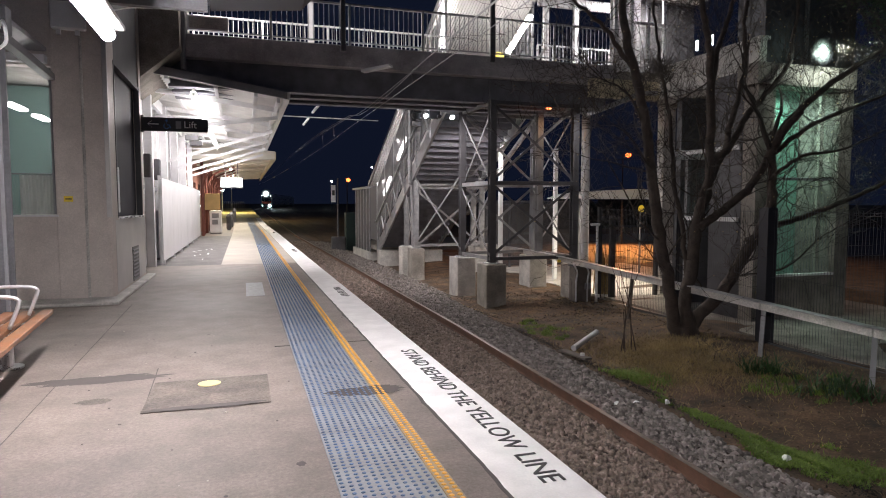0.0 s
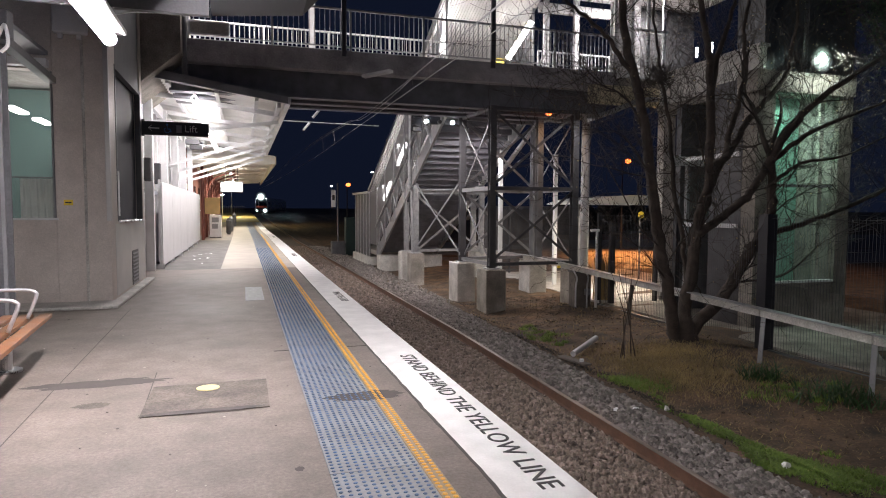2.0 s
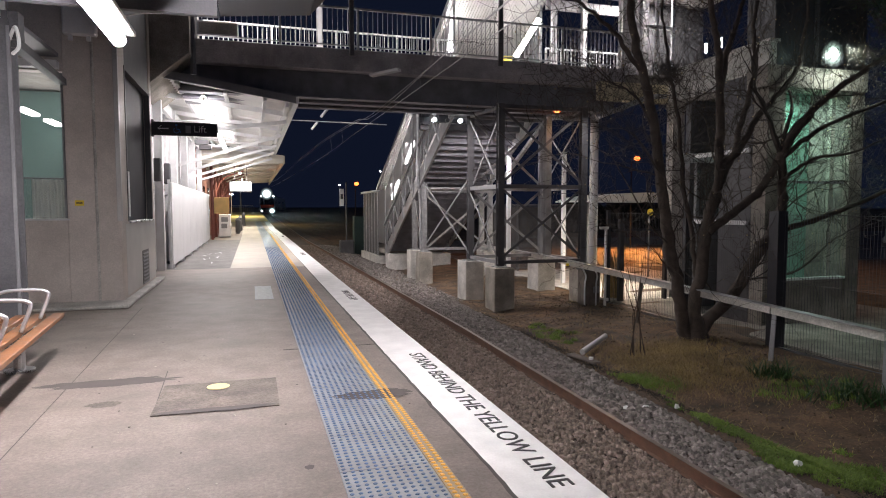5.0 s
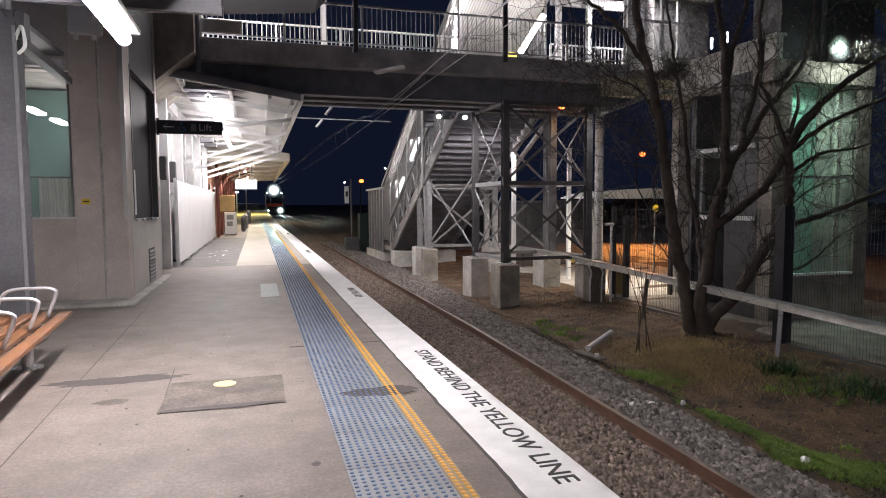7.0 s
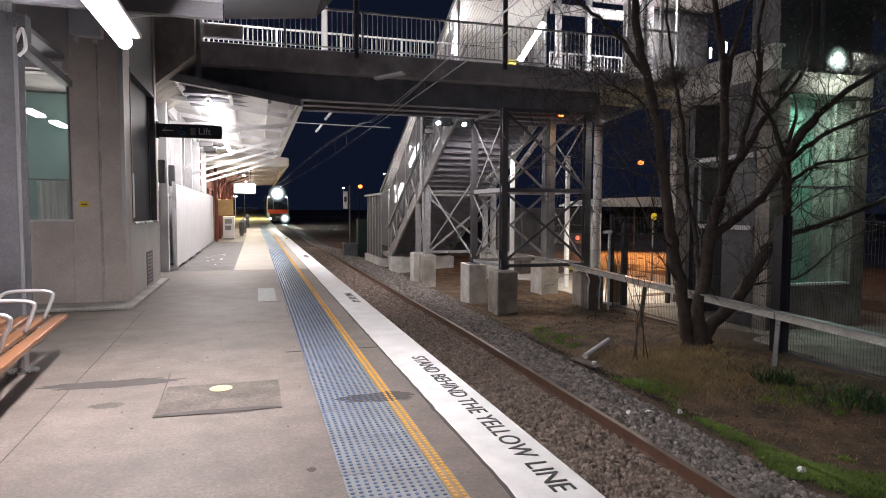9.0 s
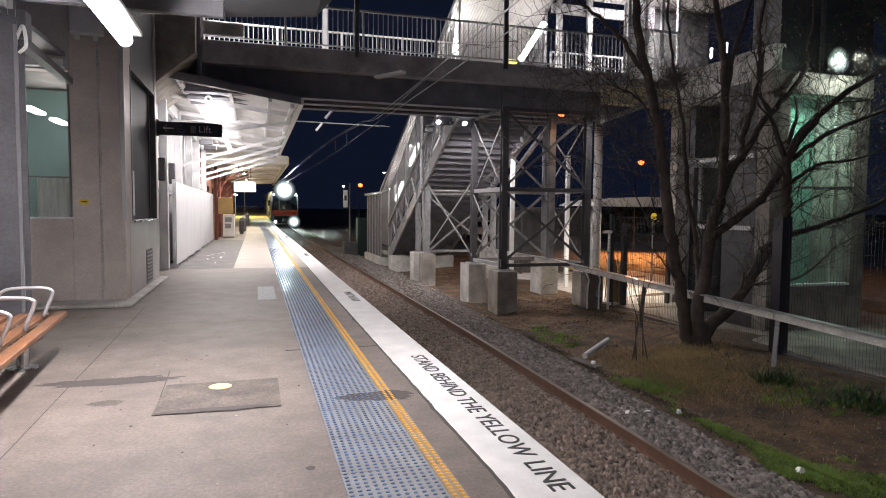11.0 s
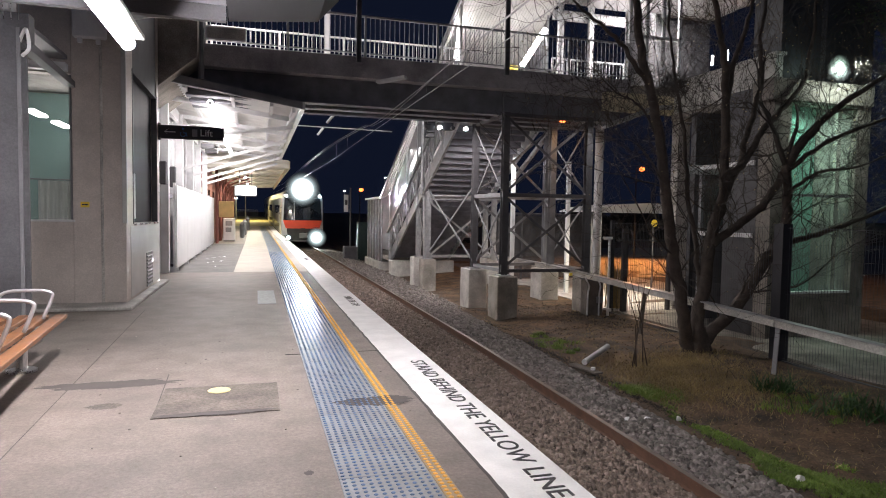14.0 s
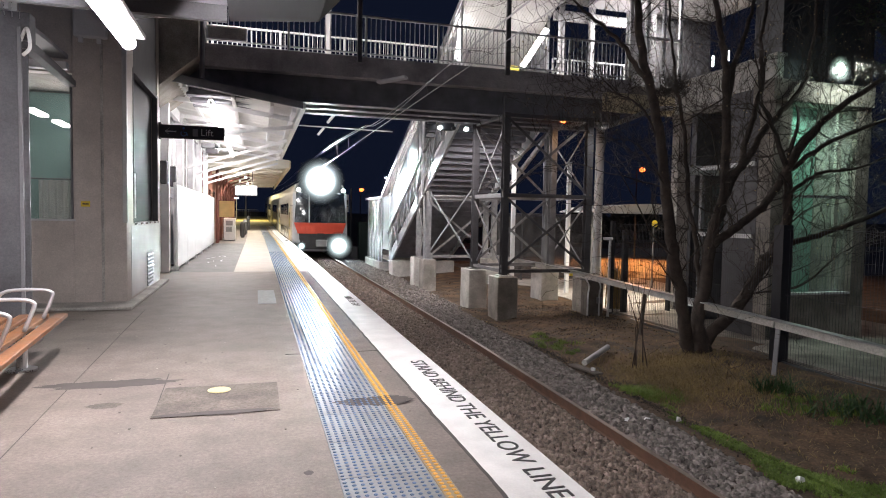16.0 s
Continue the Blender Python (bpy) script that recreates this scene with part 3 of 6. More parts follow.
# cover, patches and stains on the asphalt
cover = thing("service_cover", (-0.28, 5.4, 0), "dark asphalt filled service cover with a pale round plate", "access cover")
part("cover_slab", box(-0.76, 0.18, 5.03, 5.88, 0.0, 0.005), PATCH, cover)
part("round_plate", disc((-0.31, 5.71, 0.006), 0.095, "z", 0.008, 28), mat("pale_yellow_plate", (0.68, 0.58, 0.28), 0.5, scale=9, var=0.15), cover, "pale yellow round plate")
part("edge_joint", bar((-0.745, 5.02, 0.001), (-0.80, 6.42, 0.001), 0.008, 0.004), STAIN, cover)
structure("stain_1", blob(-1.28, 6.13, 0.56, 0.13, 0.003, 2.0), STAIN, "dark damp patch on asphalt", "stain")
structure("stain_2", blob(-0.28, 5.06, 0.47, 0.05, 0.0075, 3.0), STAIN, "dark damp edge of a cover", "stain")
structure("stain_3", blob(0.96, 5.08, 0.36, 0.12, 0.0098, 4.0), STAIN, "dark damp patch on asphalt", "stain")
structure("stain_4", blob(-1.15, 5.45, 0.13, 0.08, 0.003, 6.0), PATCH, "small dark stain on asphalt", "stain")
structure("stain_5", blob(0.3, 3.75, 0.03, 0.035, 0.003, 7.0), STAIN, "small dark stain on asphalt", "stain")
structure("joint_1", bar((-1.46, 2.0, 0.001), (-1.68, 10.7, 0.001), 0.006, 0.003), STAIN, "thin dark crack in asphalt", "crack")
structure("joint_2", box(0.3, 1.33, 7.02, 7.04, 0.0, 0.004), STAIN, "thin dark joint across the platform", "joint")
structure("light_patch", box(0.02, 0.33, 11.1, 13.0, 0.0, 0.004), mat("worn_grey_patch", (0.30, 0.30, 0.32), 0.5, scale=14, var=0.35), "pale worn square patch on asphalt", "patch")
spots, scuffs = bmesh.new(), bmesh.new()
for k in range(100):
    x, y = random.uniform(-2.6, 1.3), 2.6 + 9 * random.random() ** 1.4
    if 0.44 < x < 1.12:
        continue
    r = random.uniform(0.003, 0.011)
    disc((x, y, 0.001), r, "z", 0.004, 7, spots if random.random() < 0.6 else scuffs)
tagged(part("gum_spots", spots, STAIN, kind="stuff"), "dark gum spots and scuffs on asphalt", "stain")
tagged(part("pale_spots", scuffs, PALE, kind="stuff"), "pale spots and flecks on asphalt", "stain")
marks = thing("paint_marks", (-1.2, 20, 0.004), "small white survey paint marks on dark asphalt", "paint marks")
for k in range(11):
    x, y = random.uniform(-1.5, -0.9), random.uniform(18.8, 25)
    part("mark", bar((x, y, 0.006), (x + random.uniform(-0.12, 0.12), y + random.uniform(-0.3, 0.3), 0.006), 0.03, 0.004), WHITE, marks)

# ---- lift building beside the platform ----
FX, FY, BY = -2.05, 11.4, 15.05
lift = thing("lift_building", (-4.5, 13.2, 0), "grey brown concrete lift building with windows", "building")
TOPZ = 8.2
front = bmesh.new()
box(-2.83, FX, FY, FY + 0.25, 0, TOPZ, 0.01, front)
box(-6.5, -2.832, FY, FY + 0.25, 0, 1.38, 0, front)
box(-6.5, -2.832, FY, FY + 0.25, 3.72, TOPZ, 0, front)
part("front_wall", front, CONC, lift)
side = bmesh.new()
box(FX - 0.25, FX - 0.003, FY + 0.252, 12.05, 0, TOPZ, 0, side)
box(FX - 0.25, FX - 0.003, 14.75, BY, 0, TOPZ, 0, side)
box(FX - 0.25, FX - 0.003, 12.052, 14.748, 0, 1.33, 0, side)
part("side_wall", side, CONC, lift)
part("upper_side_panel", box(FX - 0.25, FX - 0.02, 12.052, 14.748, 4.0, TOPZ), STEEL_D, lift, "dark steel panel over the side window")
part("back_wall", box(-6.5, FX - 0.252, BY - 0.25, BY, 0, TOPZ), CONC, lift)
part("ceiling", box(-6.5, FX - 0.26, FY + 0.26, BY - 0.26, 3.95, 4.1), CONC_L, lift)
part("downpipe", tube([(-2.40, FY - 0.03, 0.05), (-2.40, FY - 0.03, 4.9)], 0.022), CONC_L, lift, "thin painted conduit")
part("corner_trim", box(FX - 0.06, FX + 0.012, FY - 0.012, FY + 0.06, 1.35, 6.2, 0.004), PANEL_S, lift, "stainless corner trim")
kb = bmesh.new()
box(-6.5, -1.87, 10.74, FY - 0.002, 0, 0.05, 0.012, kb)
box(FX + 0.002, -1.87, FY, 15.1, 0, 0.05, 0.012, kb)
part("plinth", kb, CONC_L, lift, "pale concrete plinth")
part("wall_fitting", box(-2.78, -2.30, FY - 0.14, FY - 0.001, 4.28, 4.75, 0.02), STEEL_W, lift, "pale wall fitting")
for x in (-2.68, -2.42):
    part("fitting_clip", box(x - 0.03, x + 0.03, FY - 0.1, FY - 0.04, 4.2, 4.279), STEEL_W, lift)
win = part("window", box(-6.4, -2.84, FY + 0.10, FY + 0.112, 1.40, 3.70), GLASS_C, lift, "clear window pane")
win.visible_shadow = False
part("window_sill", box(-6.4, -2.80, FY - 0.025, FY + 0.09, 1.365, 1.395, 0.004), STEEL_W, win)
part("window_frame", box(-2.87, -2.84, FY + 0.02, FY + 0.099, 1.40, 3.70, 0.004), STEEL_G, win)
sw = part("side_window", box(FX - 0.13, FX - 0.118, 12.06, 14.74, 1.34, 3.98), mat("tinted_film_glass", (0.05, 0.048, 0.057), 0.62, scale=1.5, var=0.2, bump=0.02, spec=0.2), lift, "dark tinted window")
sf = bmesh.new()
box(FX - 0.1, FX + 0.006, 12.0, 12.08, 1.33, 4.0, 0, sf)
box(FX - 0.1, FX + 0.004, 12.08, 14.72, 3.94, 4.0, 0, sf)
box(FX - 0.1, FX + 0.006, 14.72, 14.8, 1.33, 4.0, 0, sf)
part("window_frame", sf, STEEL_D, sw, "dark steel frame")
part("window_sill", box(FX - 0.1, FX + 0.03, 12.1, 14.75, 1.30, 1.335, 0.004), STAINLESS, sw, "stainless sill")
part("stainless_panel", box(FX - 0.001, FX + 0.003, 11.75, 15.0, 0.07, 1.29, 0.001), PANEL_S, lift, "stainless wall panel under the window")
part("notice", box(FX + 0.0065, FX + 0.012, 12.02, 12.16, 1.42, 2.2), WHITE, lift, "white paper notice")
vent = part("vent", box(FX - 0.0005, FX + 0.009, 13.3, 14.05, 0.08, 0.74), BLACK, lift, "black louvred vent")
for k in range(9):
    part("slat", bar((FX + 0.012, 13.34, 0.10 + k * 0.072), (FX + 0.012, 14.01, 0.10 + k * 0.072), 0.03, 0.012, up=(1, 0, 0.6)), STEEL_G, vent)
part("sticker", box(-2.72, -2.59, FY - 0.006, FY - 0.0005, 1.60, 1.69, 0.002), YELLOW, lift, "small yellow warning label")
part("sticker_bar", box(-2.70, -2.61, FY - 0.0075, FY - 0.006, 1.635, 1.655), INK, lift)
part("room_wall", box(-6.2, -2.4, 14.55, 14.7, 0.02, 3.9), GREENWALL, lift, "teal wall inside")
part("room_floor", box(-6.2, -2.4, FY + 0.3, 14.5, 0.0, 0.03), CONC, lift)
cb = sheet(60, 1, lambda u, v: (-3.55 + 0.9 * u, 12.2 + 0.05 * math.sin(u * 55) + 0.02 * math.sin(u * 23), 1.0 + 1.05 * v))
part("curtain", cb, CURTAIN, lift, "pale gathered half curtain", smooth=True)
part("curtain_rail", tube([(-6.2, 12.2, 2.07), (-2.4, 12.2, 2.07)], 0.012), STEEL_D, lift)
for x, y in ((-3.60, 12.35), (-3.60, 13.80)):
    part("room_lamp", box(x - 0.075, x + 0.075, y - 0.38, y + 0.38, 3.17, 3.22, 0.01), TUBE_W, lift, "small ceiling lamp inside")
area_lamp("room_light", (-4.2, 12.9, 3.85), 0.3, 1.2, 6, (0.8, 1.0, 0.95))

# lift sign
sg = thing("lift_sign", (-1.4, 15.0, 3.3), "black hanging sign pointing to the lift", "sign")
part("panel", box(-2.05, -0.70, 14.96, 15.04, 3.15, 3.44, 0.006), BLACK, sg)
words("Lift", 0.21, pose(-1.2, 14.955, 3.23, 90, 0, 0), WHITE, sg, "lettering")
ar = bar((-1.92, 14.953, 3.295), (-1.70, 14.953, 3.295), 0.004, 0.022)
bar((-1.92, 14.953, 3.295), (-1.84, 14.953, 3.365), 0.004, 0.022, ar, up=(0.7, 0, 0.7))
bar((-1.92, 14.953, 3.295), (-1.84, 14.953, 3.225), 0.004, 0.022, ar, up=(0.7, 0, -0.7))
part("arrow", ar, WHITE, sg)
pic = disc((-1.545, 14.953, 3.375), 0.024, "y", 0.004, 12)
bar((-1.545, 14.953, 3.345), (-1.535, 14.953, 3.28), 0.004, 0.02, pic)
bar((-1.535, 14.953, 3.285), (-1.48, 14.953, 3.28), 0.004, 0.02, pic)
bar((-1.485, 14.953, 3.285), (-1.465, 14.953, 3.215), 0.004, 0.018, pic)
tube([(-1.545 + 0.055 * math.cos(a), 14.953, 3.26 + 0.055 * math.sin(a)) for a in [radians(130 + 20 * k) for k in range(12)]], 0.008, pic, 5)
part("pictogram", pic, BLUE_P, sg, "blue wheelchair pictogram")
lp = box(-1.36, -1.25, 14.951, 14.955, 3.21, 3.37)
part("lift_pictogram", lp, STEEL_G, sg, "grey lift car pictogram")
for z in (3.12, 3.44):
    part("bracket", box(-2.12, -2.0, 14.95, 15.05, z, z + 0.04), STEEL_D, sg)

# ---- near canopy ----
cano = thing("near_canopy", (-1.5, 0, 3.4), "grey steel canopy roof over the platform", "canopy")
part("soffit", box(-8, -0.25, -12, 6.25, 3.46, 3.54), SOFFIT, cano)
eave = prism([(-0.25, 3.36), (0.58, 3.44), (0.78, 3.66), (-0.25, 3.56)], -12, 6.4)
part("eave", eave, UNDER, cano, "dark upturned eave")
part("fascia", box(-8, -0.27, 6.255, 6.33, 3.32, 3.72), STEEL_D, cano)
part("gutter", box(-1.95, -0.28, 6.335, 6.36, 3.44, 3.6), STEEL_D, cano)
for yy in (-5.0, -0.8, 3.3):
    part("cross_beam", box(-8, -0.3, yy - 0.06, yy + 0.06, 3.34, 3.457, 0.006), STEEL_G, cano)
post = thing("canopy_post", (-2.66, 8.2, 0), "grey painted steel canopy column", "column")
part("flange", box(-2.82, -2.50, 8.08, 8.11, 0.0, 3.6), COLUMN, post)
part("flange", box(-2.82, -2.50, 8.29, 8.32, 0.0, 3.6), COLUMN, post)
part("web", box(-2.675, -2.645, 8.11, 8.29, 0.0, 3.6), COLUMN, post)
for x in (-2.805, -2.515):
    part("edge_strip", box(x - 0.02, x + 0.02, 8.066, 8.079, 0.03, 3.55, 0.004), STEEL_G, post)
part("base_plate", box(-2.9, -2.42, 8.0, 8.4, 0, 0.025, 0.004), COLUMN, post)
part("head_beam", box(-8, -2.42, 8.1, 8.3, 3.42, 3.72, 0.006), COLUMN, post)
part("roof_panel", box(-8, -2.85, 8.32, 11.3, 3.92, 3.98), SOFFIT, post, "grey roof sheet")
part("roof_edge", box(-8, -2.6, 8.05, 8.31, 3.725, 4.2, 0.006), RAILING, post)
part("brace", bar((-2.5, 8.2, 3.40), (-2.83, 11.38, 3.55), 0.12, 0.10), COLUMN, post)
part("brace_tie", box(-3.6, -2.86, 11.22, 11.38, 3.74, 3.86, 0.01), STEEL_W, post, "pale fitting over the window")
part("cable", tube(arc([(-2.55, 8.15, 3.35), (-2.42, 8.0, 3.52), (-2.36, 7.9, 3.3), (-2.44, 7.95, 3.22)]), 0.02, n=6), WHITE, post, "pale looped cable")
for k in range(5):
    part("bird_spike", tube([(-2.78 + 0.07 * k, 8.05, 3.62), (-2.80 + 0.08 * k, 8.0, 3.82)], 0.004, n=4), STAINLESS, post)


def tube_fitting(x, y, z, length, material, label, canopy_z, r=0.057, wide=0.03):
    cap = r * 0.7 if r > 0.06 else r + 0.003
    th = thing("tube_lamp", (x, y, z), label, "lamp", "platform tube lamps")
    part("housing", box(x - wide, x + wide, y - length / 2 - 0.01 - wide, y + length / 2 + 0.01 + wide, z + 0.062, z + 0.11, 0.01), STEEL_W, th)
    for e in (-1, 1):
        part("end_cap", disc((x, y + e * (length / 2 + 0.015), z), cap, "y", 0.028, 14), STEEL_W, th)
    part("tube", tube([(x, y - length / 2, z), (x, y + length / 2, z)], r, n=14), material, th, "glowing diffuser")
    part("hanger", bar((x, y - length * 0.3, z + 0.1), (x, y - length * 0.3, canopy_z), 0.02), STEEL_G, th)
    part("hanger", bar((x, y + length * 0.3, z + 0.1), (x, y + length * 0.3, canopy_z), 0.02), STEEL_G, th)


# The tube at y = -2.6 is out of view and assumed.
for yy in (5.35, -2.6):
    # Housing widened to keep the tube's light off soffit and fascia.
    tube_fitting(-1.06, yy, 2.99, 1.35, TUBE, "glowing fluorescent tube lamp under the near canopy", 3.47, wide=0.12)
cd = thing("conduit", (-0.6, 6.4, 3.5), "pale cable and junction box on the canopy fascia", "cable")
part("wire", tube(arc([(-1.1, 6.38, 3.28), (-0.95, 6.4, 3.325), (-0.8, 6.4, 3.34), (-0.64, 6.4, 3.36), (-0.56, 6.4, 3.42), (-0.5, 6.4, 3.49), (-0.43, 6.4, 3.49), (-0.38, 6.4, 3.43)]), 0.0055, n=6), WHITE, cd)
part("junction_box", box(-0.40, -0.31, 6.37, 6.43, 3.37, 3.46, 0.008), STEEL_W, cd)
part("bracket", box(-0.308, -0.05, 6.38, 6.41, 3.41, 3.43), STEEL_G, cd)

# bench
bench = thing("bench", (-2.1, 5.6, 0), "orange timber slat bench with stainless armrests", "bench")
for k in range(4):
    x = -2.52 + k * 0.167
    part("seat_slat", box(x + 0.006, x + 0.112, 3.6, 7.42, 0.415, 0.46, 0.006), TIMBER, bench)
for k in range(3):
    z = 0.56 + k * 0.13
    part("back_slat", bar((-2.60 - 0.03 * k, 3.6, z), (-2.60 - 0.03 * k, 7.42, z), 0.035, 0.11), TIMBER, bench)
for yy in (6.85, 5.2, 3.9):
    leg = part("leg", tube([(-2.2, yy, 0.012), (-2.2, yy, 0.36)], 0.05, n=14), STAINLESS, bench, smooth=False)
    part("base_plate", disc((-2.2, yy, 0.012), 0.13, "z", 0.02, 20), STAINLESS, leg)
    part("seat_bracket", box(-2.5, -2.02, yy - 0.04, yy + 0.04, 0.36, 0.424, 0.006), GALV, bench)
    part("back_bracket", bar((-2.5, yy, 0.4), (-2.64, yy, 0.9), 0.05, 0.03), GALV, bench)
for yy in (7.12, 6.35, 5.55, 4.7):
    part("armrest", tube(arc([(-2.52, yy, 0.47), (-2.46, yy, 0.66), (-2.36, yy, 0.74), (-2.10, yy, 0.745), (-2.0, yy, 0.72), (-1.995, yy, 0.66), (-2.07, yy, 0.46)]), 0.018, n=10), SATIN, bench, smooth=True)

bench.location.x, bench.rotation_euler[2] = -1.945, radians(5.0)

# ---- white canopy and hoarding ----
wc = thing("white_canopy", (-0.6, 23, 0), "white steel canopy with sloping corrugated roof", "canopy")
Y0, Y1 = 15.6, 30.6
ZL, ZR = 4.62, 4.12


def roof_z(x):
    return ZL + (ZR - ZL) * (x + 2.2) / 3.28


part("end_fascia", prism([(-2.35, roof_z(-2.35) - 0.08), (1.06, roof_z(1.06) - 0.06), (1.06, roof_z(1.06) + 0.10), (-2.35, roof_z(-2.35) + 0.12)], Y0 - 0.06, Y0), STEEL_G, wc, "grey end fascia")
cor = sheet(100, 1, lambda u, v: (-2.6 + 3.6 * v, Y0 + 0.03 + (Y1 - Y0) * u, roof_z(-2.6 + 3.6 * v) + 0.025 * (1 if int(u * 100) % 2 else -1)))
part("roof", cor, ROOF_W, wc)
part("roof_top", prism([(-2.6, roof_z(-2.6) + 0.045), (1.0, roof_z(1.0) + 0.045), (1.0, roof_z(1.0) + 0.075), (-2.6, roof_z(-2.6) + 0.075)], Y0, Y1), STEEL_G, wc)
part("gutter", prism([(1.0, 4.05), (1.12, 4.05), (1.14, 4.22), (1.0, 4.22)], Y0 - 0.02, Y1), STEEL_W, wc)
part("inner_gutter", box(0.82, 0.9, Y0 + 0.1, Y1, 3.98, 4.1), STEEL_W, wc)
part("wall_plate", box(-2.3, -2.2, Y0, Y1, 4.2, 4.5), STEEL_W, wc)
for k, x in enumerate((-1.6, -0.55, 0.35)):
    part("purlin", box(x - 0.04, x + 0.04, Y0 + 0.05, Y1, roof_z(x) - 0.13, roof_z(x) - 0.03), STEEL_W, wc)
for yy in (17.2, 20.4, 23.6, 26.8, 30.0):
    part("post", box(-2.31, -2.11, yy - 0.1, yy + 0.1, 0.0, 4.45, 0.006), STEEL_W, wc)
    part("rafter", bar((-2.2, yy, roof_z(-2.2) - 0.2), (0.95, yy, roof_z(0.95) - 0.12), 0.07, 0.12), STEEL_W, wc)
    part("strut", bar((-2.12, yy, 3.4 if yy < 18 else 2.85), (0.92, yy, 3.83), 0.07, 0.09), STEEL_W, wc)
    part("tie", bar((-2.12, yy, 3.75), (-0.9, yy, 3.78), 0.03, 0.03), STEEL_W, wc)
for yy in (16.7, 18.4, 20.1, 23.4, 25.8, 28.4):
    tube_fitting(-1.05, yy, 4.14, 1.4, TUBE_W, "glowing fluorescent tube lamp under the white canopy", 4.36, 0.07)
part("wall_frame", box(-2.6, -2.45, 15.2, 31.0, 2.6, 4.5), STEEL_W, wc, "white steel wall framing")
pz = bmesh.new()
for yy in np.arange(15.6, 30.5, 0.9):
    bar((-2.4, yy, 0.0), (-2.4, yy, 4.3), 0.08, 0.08, pz)
part("rear_mullions", pz, STEEL_W, wc)
part("rear_rail", box(-2.44, -2.36, 15.3, 30.5, 1.95, 2.05), STEEL_G, wc)
for yy in (16.2, 18.0):
    part("speaker", box(-2.2, -2.05, yy, yy + 0.22, 2.2, 2.75, 0.02), STEEL_D, wc, "dark wall box")
    part("signal_box", box(-1.7, -1.3, 21.5 + yy - 16.2, 21.8 + yy - 16.2, 3.6, 3.75, 0.01), STEEL_D, wc)

hoard = thing("hoarding", (-2.0, 25, 0), "white temporary panel hoarding along the platform", "hoarding")
for k in range(6):
    y = 17.55 + k * 2.45
    part("panel", box(-2.0, -1.965, y, y + 2.43, 0.09, 2.24, 0.004), PANEL_W, hoard)
    part("brace_foot", box(-2.2, -1.94, y + 0.02, y + 0.08, 0.0, 0.12), STEEL_W, hoard)
    part("post", box(-2.06, -2.002, y - 0.03, y + 0.03, 0, 2.3), STEEL_W, hoard)

# ---- old station building, its canopy, and what stands there ----
old = thing("station_building", (-4, 46, 0), "red brown brick station building with cream canopy", "building")
part("wall", box(-8, -2.35, 32.5, 62, 0, 4.4), BRICK, old)
part("end_band", box(-8.02, -2.33, 32.47, 32.5, 2.5, 2.75), CREAM, old)
for k in range(8):
    y = 34 + k * 3.4
    part("window", box(-2.35, -2.33, y, y + 1.2, 0.95, 2.7), GLASS_D, old, "dark sash window")
    part("post", tube([(-1.9, y - 0.6, 0), (-1.9, y - 0.6, 3.7)], 0.075, n=10), MAROON, old, "maroon canopy post")
    part("bracket", tube(arc([(-1.9, y - 0.6, 2.4), (-1.5, y - 0.6, 3.2), (-0.4, y - 0.6, 3.65)]), 0.05, n=6), MAROON, old)
    part("rafter", bar((-2.35, y - 0.6, 3.72), (1.35, y - 0.6, 3.86), 0.08, 0.12), CREAM_L, old)
part("canopy_roof", prism([(-2.4, 3.9), (1.5, 4.0), (1.5, 4.05), (-2.4, 4.5)], 31.4, 60), CREAM_L, old)
part("canopy_fascia", box(1.5, 1.56, 31.4, 60, 3.72, 4.08), CREAM, old)
part("end_valance", prism([(-2.4, 3.66), (1.5, 3.72), (1.5, 4.1), (-2.4, 4.5)], 31.3, 31.395), CREAM_L, old, "cream end valance")
part("chimney", box(-5, -4.2, 45, 46, 4.4, 5.8), BRICK, old)
for yy in (36.0, 44.0, 52.0):
    tube_fitting(-0.6, yy, 3.5, 1.4, TUBE_W, "glowing fluorescent tube lamp under the old canopy", 3.9)
ind = thing("train_indicator", (-0.5, 36, 2.75), "lit white train indicator screen hanging under the canopy", "display")
part("case", box(-1.15, 0.03, 36.0, 36.18, 2.46, 3.05, 0.01), STEEL_D, ind)
part("screen", box(-1.11, -0.57, 35.985, 35.998, 2.52, 2.99), SCREEN, ind)
part("screen", box(-0.55, -0.01, 35.985, 35.998, 2.52, 2.99), SCREEN, ind)
part("hanger", box(-0.9, -0.86, 36.05, 36.1, 3.05, 3.9), STEEL_D, ind)
part("hanger", box(-0.26, -0.22, 36.05, 36.1, 3.05, 3.9), STEEL_D, ind)
tm = thing("ticket_machine", (-1.4, 36.2, 0), "pale grey ticket machine on the platform", "machine")
part("cabinet", box(-1.72, -1.12, 35.9, 36.7, 0.05, 1.25, 0.02), STEEL_W, tm)
part("plinth", box(-1.70, -1.14, 35.95, 36.65, 0, 0.05), STEEL_D, tm)
part("display", box(-1.6, -1.25, 35.885, 35.899, 0.85, 1.1), STEEL_G, tm, "dim grey display")
part("slot_panel", box(-1.6, -1.3, 35.885, 35.899, 0.5, 0.75), STEEL_G, tm)
ys = thing("yellow_awning", (-1.6, 35.4, 1.7), "yellow fabric sign board beside the ticket machine", "sign")
part("board", box(-1.92, -1.15, 35.3, 35.36, 1.3, 2.15, 0.01), mat("pale_yellow_board", (0.70, 0.49, 0.20), 0.6, scale=3, var=0.15), ys)
part("support", box(-1.95, -1.9, 35.3, 35.36, 0, 2.2), MAROON, ys)
